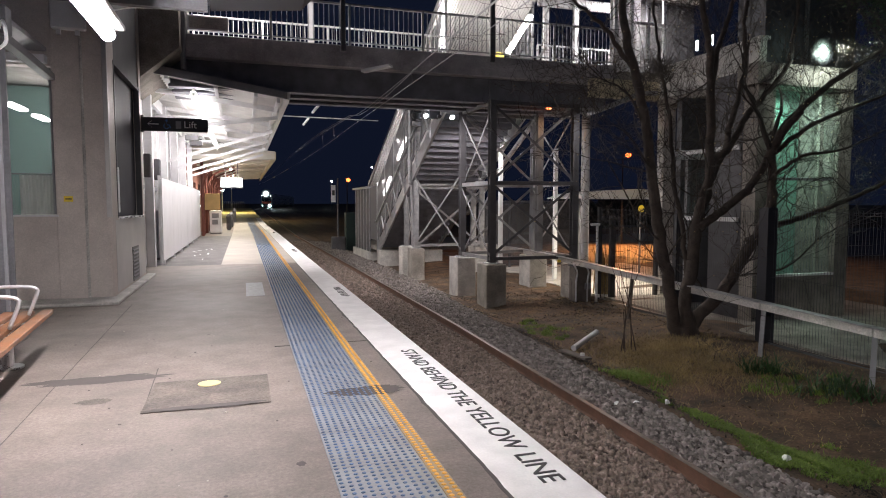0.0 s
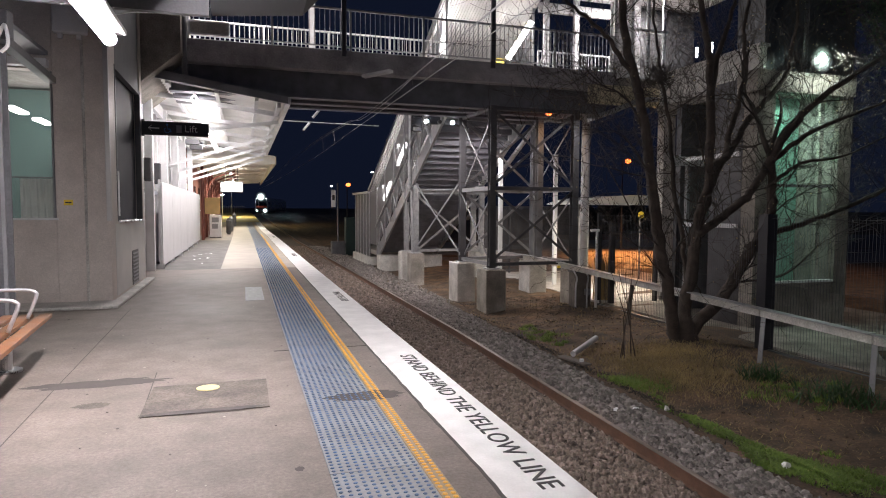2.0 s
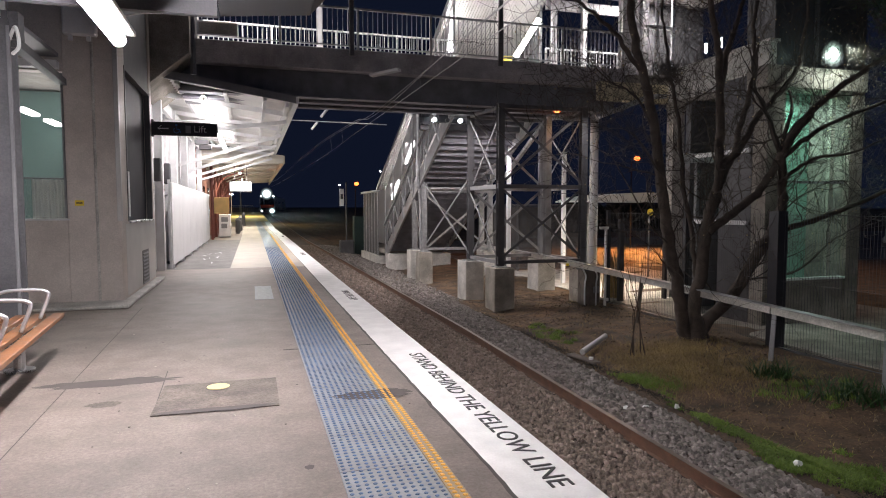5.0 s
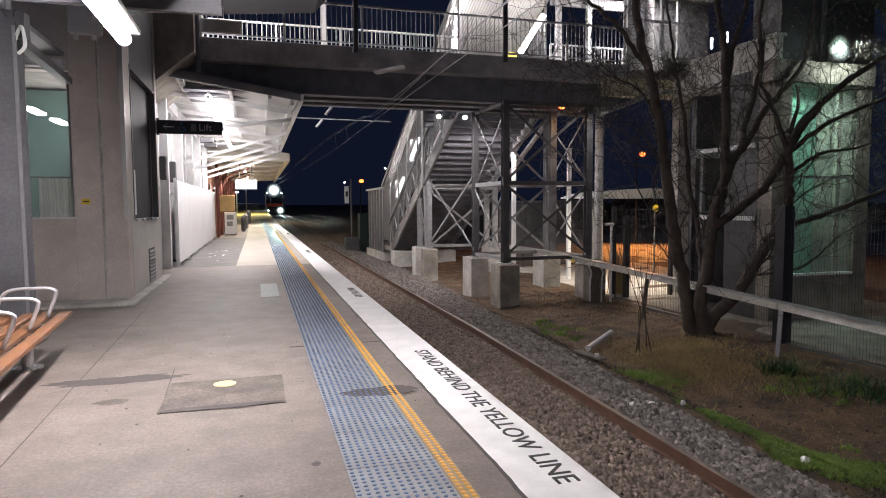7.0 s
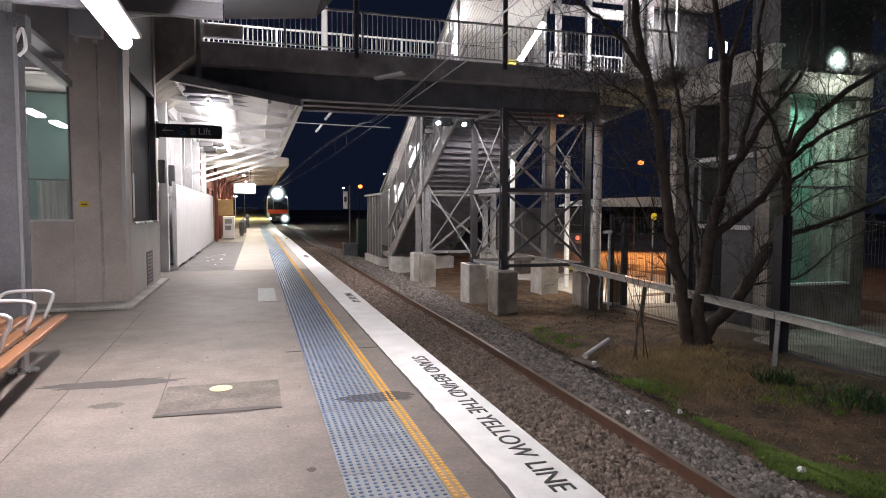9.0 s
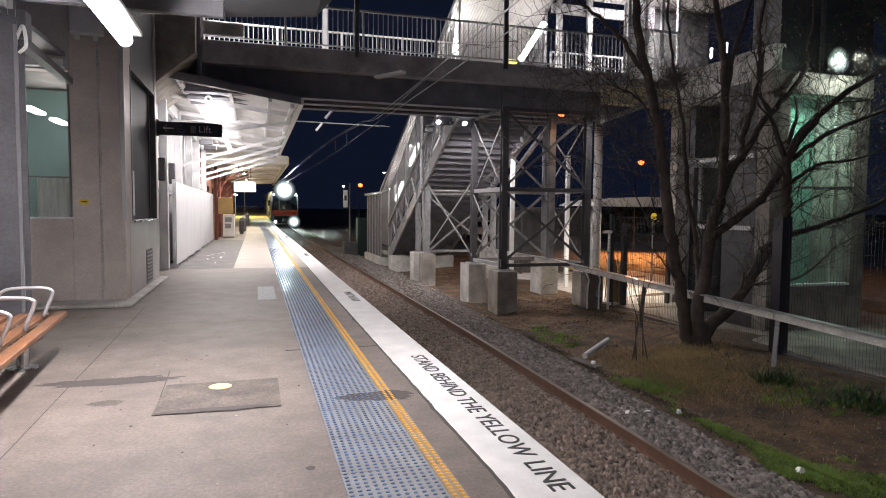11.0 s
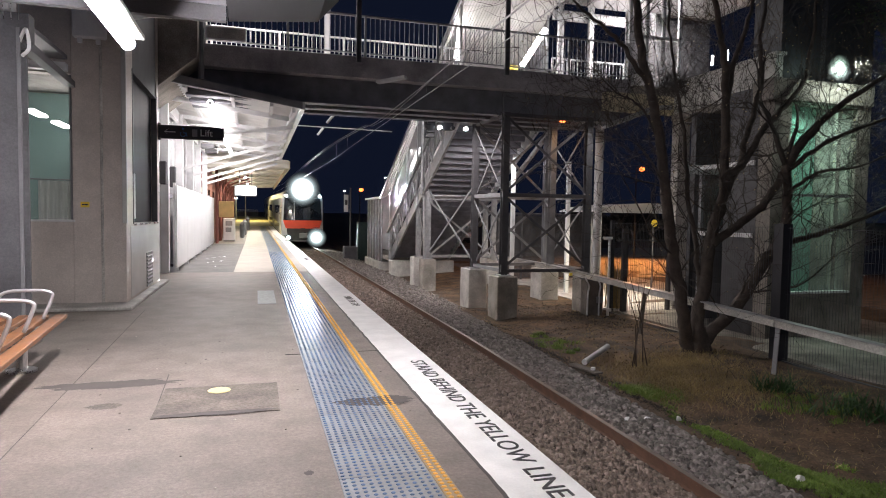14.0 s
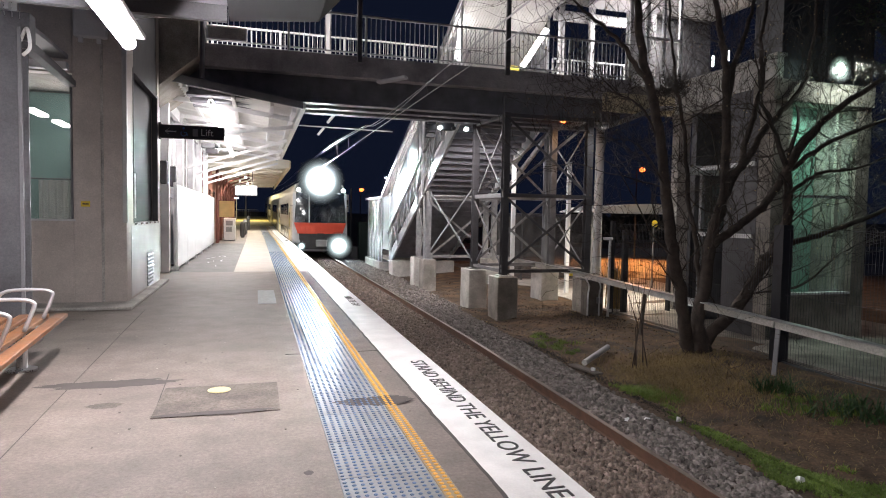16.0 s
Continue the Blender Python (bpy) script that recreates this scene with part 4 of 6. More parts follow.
for k, (x, y, h) in enumerate(((-0.85, 41, 1.1), (-0.8, 46, 1.2), (-0.9, 51, 1.0), (-0.7, 56, 1.4))):
    bn = thing("platform_bin", (x, y, 0), "dark platform bin by the station wall", "bin", "bins and seats")
    part("body", tube([(x, y, 0.08), (x, y, h * 0.75)], 0.15, n=12), STEEL_D, bn)
    part("lid", tube([(x, y, h * 0.75), (x, y, h * 0.9)], 0.17, n=12, r_end=0.06), STEEL_G, bn)
    part("foot", box(x - 0.1, x + 0.1, y - 0.1, y + 0.1, 0, 0.08), STEEL_D, bn)
gate = thing("end_fence", (-1.2, 100, grade(100)), "grey steel fence at the platform end", "fence")
for k in range(12):
    part("baluster", bar((-2.9 + k * 0.28, 100, grade(100)), (-2.9 + k * 0.28, 100, grade(100) + 1.2), 0.03), STEEL_G, gate)
part("top_rail", bar((-2.9, 100, grade(100) + 1.2), (0.2, 100, grade(100) + 1.2), 0.05), STEEL_G, gate)
for x, y, z in ((-2.6, 88, 3.4), (-1.5, 94, 4.2)):
    lp = thing("platform_lamp", (x, y, grade(y)), "slim lamp post at the platform end", "lamp")
    part("mast", tube([(x, y, grade(y)), (x, y, z)], 0.05), STEEL_G, lp)
    part("lens", box(x - 0.25, x + 0.25, y - 0.2, y + 0.2, z, z + 0.12), WHITE_GLOW, lp)

# ---- footbridge ----
NB, FB = 15.7, 18.3
bridge = thing("footbridge", (4.5, 17, 5), "grey steel footbridge with picket railings over the track", "footbridge")
part("near_kerb", box(-1.2, 10.15, NB, NB + 0.3, 4.93, 5.46, 0.015), KERB, bridge, "stained concrete deck edge")
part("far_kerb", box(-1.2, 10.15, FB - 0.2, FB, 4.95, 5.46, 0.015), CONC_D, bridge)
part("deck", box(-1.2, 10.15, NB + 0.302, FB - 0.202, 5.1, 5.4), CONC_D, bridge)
for yy in (NB + 0.5, 17.0, FB - 0.5):
    gb = box(-1.6, 10.1, yy - 0.02, yy + 0.02, 4.35, 5.09)
    box(-1.6, 10.1, yy - 0.16, yy + 0.16, 4.31, 4.348, 0, gb)
    part("girder", gb, GIRDER, bridge, "dark riveted girder")
for k in range(7):
    x = 0.3 + k * 1.6
    part("cross_beam", box(x - 0.06, x + 0.06, NB + 0.53, FB - 0.53, 4.5, 4.9), GIRDER, bridge)


def railing(y, x0, x1, z0, top, material, name):
    """Picket railing: posts, two rails and pickets."""
    r = part(name, bar((x0, y, top), (x1, y, top), 0.06, 0.045), material, bridge)
    part("bottom_rail", bar((x0, y, z0 + 0.1), (x1, y, z0 + 0.1), 0.05, 0.03), material, r)
    n = int((x1 - x0) / 0.125)
    for i in range(1, n):
        x = x0 + (x1 - x0) * i / n
        part("picket", bar((x, y, z0 + 0.11), (x, y, top - 0.02), 0.018), material, r)
    m = int((x1 - x0) / 1.9) + 1
    for i in range(m + 1):
        x = x0 + (x1 - x0) * i / m
        part("post", box(x - 0.028, x + 0.028, y - 0.028, y + 0.028, z0, top), material, r)
    return r


railing(NB + 0.1, -1.15, 10.1, 5.46, 6.47, RAILING, "near_railing")
railing(FB - 0.1, -1.15, 5.9, 5.46, 6.55, STEEL_W, "far_railing")
railing(FB - 0.1, 8.9, 11.45, 5.46, 6.55, STEEL_W, "far_railing")
for x in (2.42, 6.35):
    part("mast", box(x - 0.06, x + 0.06, NB - 0.065, NB - 0.005, 5.3, 9.2, 0.006), STEEL_D, bridge, "dark steel mast")
for x in (1.9, 9.1, 10.15, 11.55):
    part("roof_post", box(x - 0.08, x + 0.08, FB - 0.3, FB - 0.16, 5.4, 9.0), STEEL_W, bridge)
bb = bar((-1.12, NB + 0.04, 5.58), (-0.24, NB + 0.04, 5.58), 0.04)
bar((-1.12, NB + 0.04, 5.86), (-0.24, NB + 0.04, 5.86), 0.04, None, bb)
for x in (-1.11, -0.25):
    box(x - 0.02, x + 0.02, NB + 0.02, NB + 0.06, 5.60, 5.84, 0, bb)
part("board_face", box(-1.09, -0.27, NB + 0.03, NB + 0.05, 5.60, 5.84), CONC_L, bridge, "grey board face")
part("board_frame", bb, STEEL_W, bridge, "white steel frame on the railing")
part("pipe", tube([(-1.22, NB - 0.07, 4.62), (-1.22, NB - 0.07, 7.5)], 0.06), STEEL_G, bridge, "grey vertical pipe")
part("outrigger", bar((2.9, NB - 0.02, 4.85), (3.5, NB - 0.5, 4.93), 0.2, 0.06), STEEL_W, bridge, "pale sheet bracket")
ab = prism([(-2.3, 4.1), (-1.25, 5.0), (-1.25, 6.6), (-2.3, 6.6)], 15.1, 18.2)
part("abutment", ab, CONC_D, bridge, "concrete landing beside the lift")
part("bridge_roof", box(5.7, 14.5, 18.2, 18.3, 8.3, 8.6), ROOF_W, bridge)
part("header_beam", box(8.9, 11.6, FB - 0.15, FB - 0.02, 7.75, 8.05, 0.01), STEEL_W, bridge, "white beam over the landing")

# ---- stair down to the ground beyond the bridge ----
SX0, SX1 = 6.0, 8.75
stair = thing("footbridge_stair", (7.4, 23, -1), "grey steel stair with screened sides and corrugated roof", "stair")


def stair_z(y):
    return -0.35 + 0.52 * (28.6 - y)


TOP_Y = 28.6 - (5.40 + 0.35) / 0.52
N_STEP = 32
for i in range(N_STEP):
    y = 28.6 - (28.6 - TOP_Y) * (i + 1) / N_STEP
    dy = (28.6 - TOP_Y) / N_STEP
    z = -0.35 + 5.75 * (i + 1) / N_STEP
    tb = box(SX0 + 0.1, SX1 - 0.1, y - 0.03, y + dy, z - 0.05, z)
    box(SX0 + 0.1, SX1 - 0.1, y - 0.03, y + 0.0, z - 0.2, z - 0.05, 0, tb)
    box(SX0 + 0.1, SX1 - 0.1, y - 0.005, y + dy + 0.02, z - 0.23, z - 0.2, 0, tb)
    part("tread", tb, GIRDER, stair)
for x, nm in ((SX0, "stringer"), (SX1, "stringer")):
    sb = prism_x([(28.9, -0.75), (28.9, -0.25), (TOP_Y, 5.45), (TOP_Y, 4.95)], x - 0.04, x + 0.04)
    part(nm, sb, GALV, stair)
    tr = bmesh.new()
    for k in range(9):
        y = 28.2 - k * 1.15
        xo = x - 0.11 if x < 7 else x + 0.11
        bar((xo, y, stair_z(y)), (xo, y - 0.55, stair_z(y - 0.55) + 0.9), 0.05, 0.04, tr)
        bar((xo, y - 0.55, stair_z(y - 0.55) + 0.9), (xo, y - 1.15, stair_z(y - 1.15)), 0.05, 0.04, tr)
    bar((xo, 28.9, 0.75), (xo, TOP_Y, stair_z(TOP_Y) + 0.95), 0.06, 0.06, tr)
    part("balustrade_truss", tr, GALV, stair)
for x in (SX0 - 0.06, SX1 + 0.06):
    for k in range(7):
        ya, yb = 30.4 - k * 1.72, 30.4 - (k + 1) * 1.72 + 0.03
        za, zb = stair_z(min(ya, 28.6)), stair_z(min(yb, 28.6))
        part("screen_panel", prism_x([(ya, za + 0.25), (ya, za + 2.75), (yb, zb + 2.85), (yb, zb + 0.25)], x - 0.012, x + 0.012), SHEET, stair, "pale perforated screen")
        part("screen_post", box(x - 0.03, x + 0.03, yb - 0.03, yb + 0.03, zb - 0.3, zb + 2.95), GALV, stair)
rs = sheet(64, 1, lambda u, v: (SX0 - 0.1 + 2.95 * u, 30.5 - 14.0 * v, (2.42 if v < 0.5 else 2.42 + 0.52 * 12.2) + 0.03 * (1 if int(u * 64) % 2 else -1)))
part("roof", rs, ROOF_W, stair, "white corrugated roof lining")
part("roof_edge", prism_x([(30.5, 2.40), (30.5, 2.56), (16.5, 8.92), (16.5, 8.76)], SX0 - 0.16, SX0 - 0.10), GALV, stair)
part("roof_edge", prism_x([(30.5, 2.40), (30.5, 2.56), (16.5, 8.92), (16.5, 8.76)], SX1 + 0.10, SX1 + 0.16), GALV, stair)
lb = bmesh.new()
box(SX0 - 0.07, SX0 - 0.03, 30.5, 34.6, -0.75, 2.35, 0, lb)
box(SX0 - 0.03, SX1, 30.5, 30.54, 2.2, 2.4, 0, lb)
box(SX0 - 0.03, SX1, 34.56, 34.6, -0.75, 2.35, 0, lb)
part("landing_screen", lb, SHEET, stair, "pale screened landing box")
part("landing_roof", box(SX0 - 0.2, SX1 + 0.1, 30.4, 34.8, 2.36, 2.46), GALV, stair)
for k in range(6):
    part("screen_rib", box(SX0 - 0.1, SX0 - 0.072, 30.5 + k * 0.8, 30.55 + k * 0.8, -0.75, 2.35), GALV, stair)
part("landing_slab", box(SX0, SX1, 28.6, 34.6, -0.6, -0.4), CONC_D, stair)
part("foot_block", box(SX0 - 0.15, SX1, 27.6, 28.4, -1.3, -0.5, 0.02), CONC_L, stair, "concrete footing")
part("foot_block", box(SX0 - 0.2, SX1, 30.6, 34.8, -1.3, -0.76, 0.02), CONC_L, stair, "concrete footing")
for ya, yb in ((24.0, 25.3), (26.7, 28.0)):
    part("tube_lamp", prism_x([(ya, stair_z(ya) + 2.0), (yb, stair_z(yb) + 2.0), (yb, stair_z(yb) + 2.16), (ya, stair_z(ya) + 2.16)], SX0 + 0.05, SX0 + 0.15), TUBE_DIM, stair, "glowing fluorescent tube")
part("tube_lamp", bar((7.75, 17.9, 6.15), (8.55, 18.0, 7.35), 0.13, 0.13), TUBE_DIM, stair, "glowing fluorescent tube")
part("tube_lamp", bar((5.88, 18.6, 6.35), (6.08, 18.9, 7.6), 0.13, 0.13), TUBE_DIM, stair, "glowing fluorescent tube")
part("bin_board", box(7.55, 7.8, 18.32, 18.4, 5.75, 6.25), YELLOW, stair, "yellow board on the landing")
part("downpipe", tube(arc([(5.9, 22.6, 5.2), (5.9, 22.6, 2.5), (6.0, 22.7, 2.3), (6.05, 22.7, -0.2)]), 0.07), GALV, stair)
part("drain_pipe", tube(arc([(6.2, 22.4, 2.0), (6.2, 22.4, 2.25), (6.5, 22.4, 2.28), (8.4, 22.4, 2.3)]), 0.06), GALV, stair)
part("handrail", tube(arc([(8.8, 16.9, 4.3), (8.82, 18.0, 4.25), (8.85, 19.5, 3.6), (8.85, 24.5, 1.2)]), 0.08), GALV, stair)
for k in range(4):
    part("top_lamp", disc((4.95 + 0.42 * k, 18.6, 4.25), 0.06, "y", 0.12, 12), WHITE_GLOW if k in (1, 3) else STEEL_D, stair)

# ---- trestle towers under the bridge ----
def pedestal(x, y, w, d, top, material, label):
    th = thing("concrete_pedestal", (x, y, -1.3), label, "pedestal", "trestle pedestals")
    part("block", box(x - w / 2, x + w / 2, y - d / 2, y + d / 2, -1.5, top, 0.02), material, th)
    part("base_plate", box(x - 0.18, x + 0.18, y - 0.18, y + 0.18, top, top + 0.03, 0.004), GALV, th)


pedestal(6.45, 15.9, 0.58, 0.72, -0.05, CONC_D, "weathered dark concrete pedestal")
pedestal(6.34, 18.0, 0.58, 0.8, -0.02, CONC_L, "pale clean concrete pedestal")
pedestal(9.05, 15.9, 0.6, 0.72, -0.12, CONC_D, "weathered dark concrete pedestal")
pedestal(8.85, 18.3, 0.6, 0.8, -0.05, CONC_L, "pale clean concrete pedestal")
pedestal(6.1, 22.5, 0.5, 0.6, -0.05, CONC_D, "weathered dark concrete pedestal")
pedestal(6.05, 23.7, 0.5, 0.6, -0.05, CONC_L, "pale clean concrete pedestal")
pedestal(8.7, 22.9, 0.5, 0.8, -0.05, CONC_L, "pale clean concrete pedestal")

trestle = thing("trestle_tower", (7.7, 17, 0), "cross braced galvanised steel trestle under the footbridge", "trestle")
TP = [(6.45, 15.9), (6.34, 18.0), (8.96, 15.9), (8.85, 18.3)]


def column(x, y, z0, z1, parent, material):
    bm = box(x - 0.09, x + 0.09, y - 0.09, y - 0.075, z0, z1)
    box(x - 0.09, x + 0.09, y + 0.075, y + 0.09, z0, z1, 0, bm)
    box(x - 0.01, x + 0.01, y - 0.075, y + 0.075, z0, z1, 0, bm)
    part("column", bm, material, parent)


def brace_bay(p, q, z0, z1, parent, material, w=0.07):
    d = Vector((q[0] - p[0], q[1] - p[1], 0)).normalized()
    s = Vector((-d.y, d.x, 0)) * 0.05
    part("cross_brace", bar(Vector((*p, z0)) + s, Vector((*q, z1)) + s, w, 0.02, up=(d.y, -d.x, 0)), material, parent)
    part("cross_brace", bar(Vector((*p, z1)) - s, Vector((*q, z0)) - s, w, 0.02, up=(d.y, -d.x, 0)), material, parent)


# Shade of the backlit front frame is put into its darker colour.
for i, (x, y) in enumerate(TP):
    column(x, y, -0.1, 4.36, trestle, STEEL_D if i < 3 else STEEL_G)
for a, c in ((0, 2), (1, 3), (0, 1), (2, 3)):
    p, q = TP[a], TP[c]
    m = STEEL_D if a == 0 and c == 2 else TRESTLE
    part("strut", bar((*p, 2.15), (*q, 2.15), 0.11, 0.11), m, trestle)
    part("strut", bar((*p, 0.08), (*q, 0.08), 0.11, 0.09), m, trestle)
    part("strut", bar((*p, 4.3), (*q, 4.3), 0.1, 0.1), m, trestle)
    if c - a == 2:
        mid = ((p[0] + q[0]) / 2, (p[1] + q[1]) / 2)
        brace_bay(p, q, 0.15, 2.1, trestle, m)
        brace_bay(p, q, 2.2, 4.25, trestle, m)
    else:
        brace_bay(p, q, 0.15, 2.1, trestle, TRESTLE, 0.048)
        brace_bay(p, q, 2.2, 4.25, trestle, TRESTLE, 0.048)
column(8.5, 17.2, 0.1, 4.36, trestle, TRESTLE)

st2 = thing("stair_trestle", (7.3, 23, 0), "cross braced steel trestle under the stair", "trestle")
SP = [(6.1, 22.5), (6.05, 23.7), (8.7, 22.5), (8.7, 23.4)]
for x, y in SP:
    column(x, y, -0.1, stair_z(y) - 0.35, st2, GALV)
brace_bay(SP[0], SP[2], 0.0, 2.1, st2, GALV)
brace_bay(SP[0], SP[1], 0.0, 2.2, st2, GALV)
part("strut", bar((*SP[0], 0.05), (*SP[2], 0.05), 0.1), GALV, st2)
part("strut", bar((*SP[0], 2.2), (*SP[2], 2.2), 0.1), GALV, st2)
brace_bay((6.34, 18.0), (6.1, 22.5), 0.2, 2.6, st2, STEEL_G)

# white pole and small fittings near the trestle
pl = thing("white_post", (9.89, 16.9, -1.1), "tall pale pipe column beside the trestle", "column")
part("shaft", tube([(9.89, 16.9, -1.1), (9.89, 16.9, 5.2)], 0.13, n=14), RAILING, pl)
part("lamp_arm", tube(arc([(9.1, 15.5, 4.05), (9.8, 15.4, 4.3), (10.6, 15.3, 4.62), (11.2, 15.3, 4.7)]), 0.07, n=8), GALV, pl, "pale curved pipe arm")
for x, top in ((8.22, 3.3), (10.26, 3.45)):
    gp2 = thing("steel_post", (x, 19.5, -1.1), "slender white steel post behind the trestle", "post", "posts behind the trestle")
    part("shaft", box(x - 0.06, x + 0.06, 19.44, 19.56, -1.2, top), STEEL_W, gp2)
    part("cap", box(x - 0.075, x + 0.075, 19.425, 19.575, top, top + 0.03), STEEL_G, gp2)
wp = thing("vent_pipe", (8.99, 14.7, -1.1), "slim white pipe with a T head by the fence", "pipe")
ub = thing("utility_box", (8.7, 15.1, -1.1), "dark brown utility box with white conduits", "utility box")
part("cabinet", box(8.50, 8.95, 14.9, 15.3, -1.2, -0.12, 0.015), SLEEPER, ub)
part("lid", box(8.47, 8.98, 14.87, 15.33, -0.119, -0.08, 0.01), STEEL_D, ub)
for x in (8.46, 8.80):
    part("conduit", tube(arc([(x, 14.84, -1.2), (x, 14.84, -0.5), (x + 0.03, 14.84, -0.25), (x - 0.08, 14.86, -0.02)], 4), 0.022, n=8), STEEL_W, ub, "white plastic conduit")
part("tap_box", box(8.74, 8.90, 14.83, 14.895, -0.72, -0.55, 0.01), STEEL_G, ub)
# Unlit box; its yellow colour stands in for a tiny lit lamp.
part("marker", box(8.24, 8.32, 15.45, 15.50, -0.03, 0.04), YELLOW, ub, "small yellow marker")
part("shaft", tube([(8.99, 14.7, -1.15), (8.99, 14.7, 1.03)], 0.035, n=10), STEEL_W, wp)
part("head", tube([(8.80, 14.7, 1.03), (9.06, 14.7, 1.03)], 0.04, n=10), STEEL_W, wp)
part("foot_lamp", box(8.93, 9.05, 14.62, 14.66, -0.92, -0.84), STEEL_W, wp)
ul = thing("bridge_lamp", (8.37, 16.4, 4.3), "small orange lamp under the footbridge", "lamp")
part("arm", bar((8.37, 16.2, 4.36), (8.37, 16.7, 4.36), 0.05), STEEL_D, ul)
part("lens", box(8.30, 8.46, 16.34, 16.46, 4.27, 4.34, 0.03), SODIUM, ul)

# railway signals hung beyond the bridge
sig = thing("railway_signal", (4.7, 18.6, 4.2), "dark railway signal heads under the footbridge", "signal")
part("head", box(4.95, 5.25, 18.7, 18.9, 3.95, 4.6, 0.02), BLACK, sig)
part("hood", box(4.98, 5.22, 18.55, 18.7, 4.35, 4.4), BLACK, sig)
part("hood", box(4.98, 5.22, 18.55, 18.7, 4.1, 4.15), BLACK, sig)
part("head", box(5.5, 5.85, 18.7, 18.9, 4.2, 4.6, 0.02), BLACK, sig)
part("hanger", box(4.8, 6.0, 18.72, 18.82, 4.6, 4.75), STEEL_D, sig)

# ---- bank: guard rail, fence, tree ----
guard = thing("guard_rail", (8.5, 10, -0.2), "weathered grey guard rail along the bank", "guard rail")


def guard_z(y):
    return -0.30 + 0.031 * max(0.0, min(y, 17.0) - 5)


for k, (a, c) in enumerate(((3.2, 6.51), (6.54, 8.55), (8.58, 12.42), (12.45, 17.4), (17.43, 21.5))):
    part("beam", bar((8.5, a, guard_z(a)), (8.5, c, guard_z(c)), 0.09, 0.13), CONC_L, guard, "weathered grey beam")
    part("top_lip", bar((8.46, a, guard_z(a) + 0.075), (8.46, c, guard_z(c) + 0.075), 0.16, 0.02), GALV, guard)
for y in (4.2, 6.55, 8.56, 12.42, 21.3):
    part("post", bar((8.36, y - 0.12, ground_z(8.36, y) - 0.15), (8.54, y, guard_z(y) - 0.05), 0.07, 0.06), STEEL_G if y != 12.42 else SLEEPER, guard)

fence = thing("mesh_fence", (9.4, 11, -1.1), "dark welded mesh security fence with black posts", "fence")
F0, F1 = 4.2, 15.3
for y in (4.3, 6.9, 9.4, 12.0, 15.25):
    w = 0.11 if y == 9.4 else 0.05
    part("post", box(9.4 - w, 9.4 + w, y - w, y + w, -1.3, 1.5), BLACK, fence)
fw = bmesh.new()
for k in range(int((F1 - F0) / 0.06)):
    y = F0 + k * 0.06
    bar((9.4, y, -1.02), (9.4, y, 1.45), 0.0045, 0.0045, fw)
for z in (-1.0, 0.2, 1.42):
    bar((9.395, F0, z), (9.395, F1, z), 0.006, 0.006, fw)
part("mesh", fw, STEEL_D, fence, kind="stuff")
part("bottom_rail", box(9.37, 9.43, F0, F1, -1.12, -1.04), STEEL_D, fence)
fb = thing("back_fence", (11.5, 15.2, -1.1), "dark mesh fence behind the trestle", "fence")
for x, w, top in ((9.77, 0.075, 1.25), (11.2, 0.035, 0.98)):
    part("post", box(x - w, x + w, 15.13, 15.25, -1.2, top), BLACK, fb)
part("rail", box(9.5, 11.4, 15.17, 15.2, 0.93, 0.98), BLACK, fb)
fm = bmesh.new()
for k in range(30):
    bar((9.55 + k * 0.06, 15.19, -1.1), (9.55 + k * 0.06, 15.19, 0.95), 0.006, 0.006, fm)
part("mesh", fm, STEEL_D, fb, kind="stuff")
sf2 = thing("street_fence", (12, 23.9, -1), "dark tall mesh fence along the street edge", "fence")
for k in range(5):
    part("post", box(9.4 + 1.05 * k, 9.48 + 1.05 * k, 23.86, 23.94, -1.03, 1.72), STEEL_D, sf2)
part("top_rail", box(9.4, 13.7, 23.88, 23.92, 1.68, 1.73), STEEL_D, sf2)
part("bottom_rail", box(9.4, 13.7, 23.88, 23.92, -0.95, -0.9), STEEL_D, sf2)
sm = bmesh.new()
for k in range(104):
    bar((9.46 + k * 0.04, 23.9, -0.9), (9.46 + k * 0.04, 23.9, 1.68), 0.022, 0.012, sm)
part("mesh", sm, STEEL_D, sf2, kind="stuff")
structure("street_paving", box(9.6, 16, 15.31, 24, -1.3, -1.02), CONC_L, "pale concrete paving behind the trestle", "paving")
structure("footpath", box(9.6, 15.5, -4, 15.3, -1.3, -1.02), CONC_D, "pale concrete footpath behind the fence", "footpath")
structure("road", box(10, 70, 24.02, 60, -1.3, -1.03), ASPHALT_DARK, "asphalt road behind the station", "road")

# lift tower on the street side
tower = thing("lift_tower", (12.4, 11.5, -1), "concrete lift tower with green glazed front", "building")
TYF = 11.0
part("front_pier", box(10.62, 11.05, TYF, TYF + 0.4, -1.05, 4.5), CONC_D, tower)
part("side_pier", box(12.92, 13.3, TYF - 0.02, TYF + 0.4, -1.05, 4.5), CONC_D, tower)
part("door_frame", box(12.6, 12.72, TYF + 0.2, TYF + 0.28, -0.04, 4.14), PALE, tower, "pale upright inside the glazing")
part("door_frame", box(11.1, 11.3, TYF + 0.2, TYF + 0.28, -0.04, 4.14), PALE, tower, "pale upright inside the glazing")
part("lower_wall", box(11.052, 12.918, TYF + 0.03, TYF + 0.3, -1.05, -0.05), CONC_D, tower)
part("lintel", box(10.5, 13.3, TYF - 0.08, TYF + 0.5, 4.15, 4.6), CONC_D, tower)
part("shaft_wall", box(10.73, 13.04, 12.2, 12.4, -1.05, 4.5), GREEN_GLASS, tower, "green lit shaft wall")
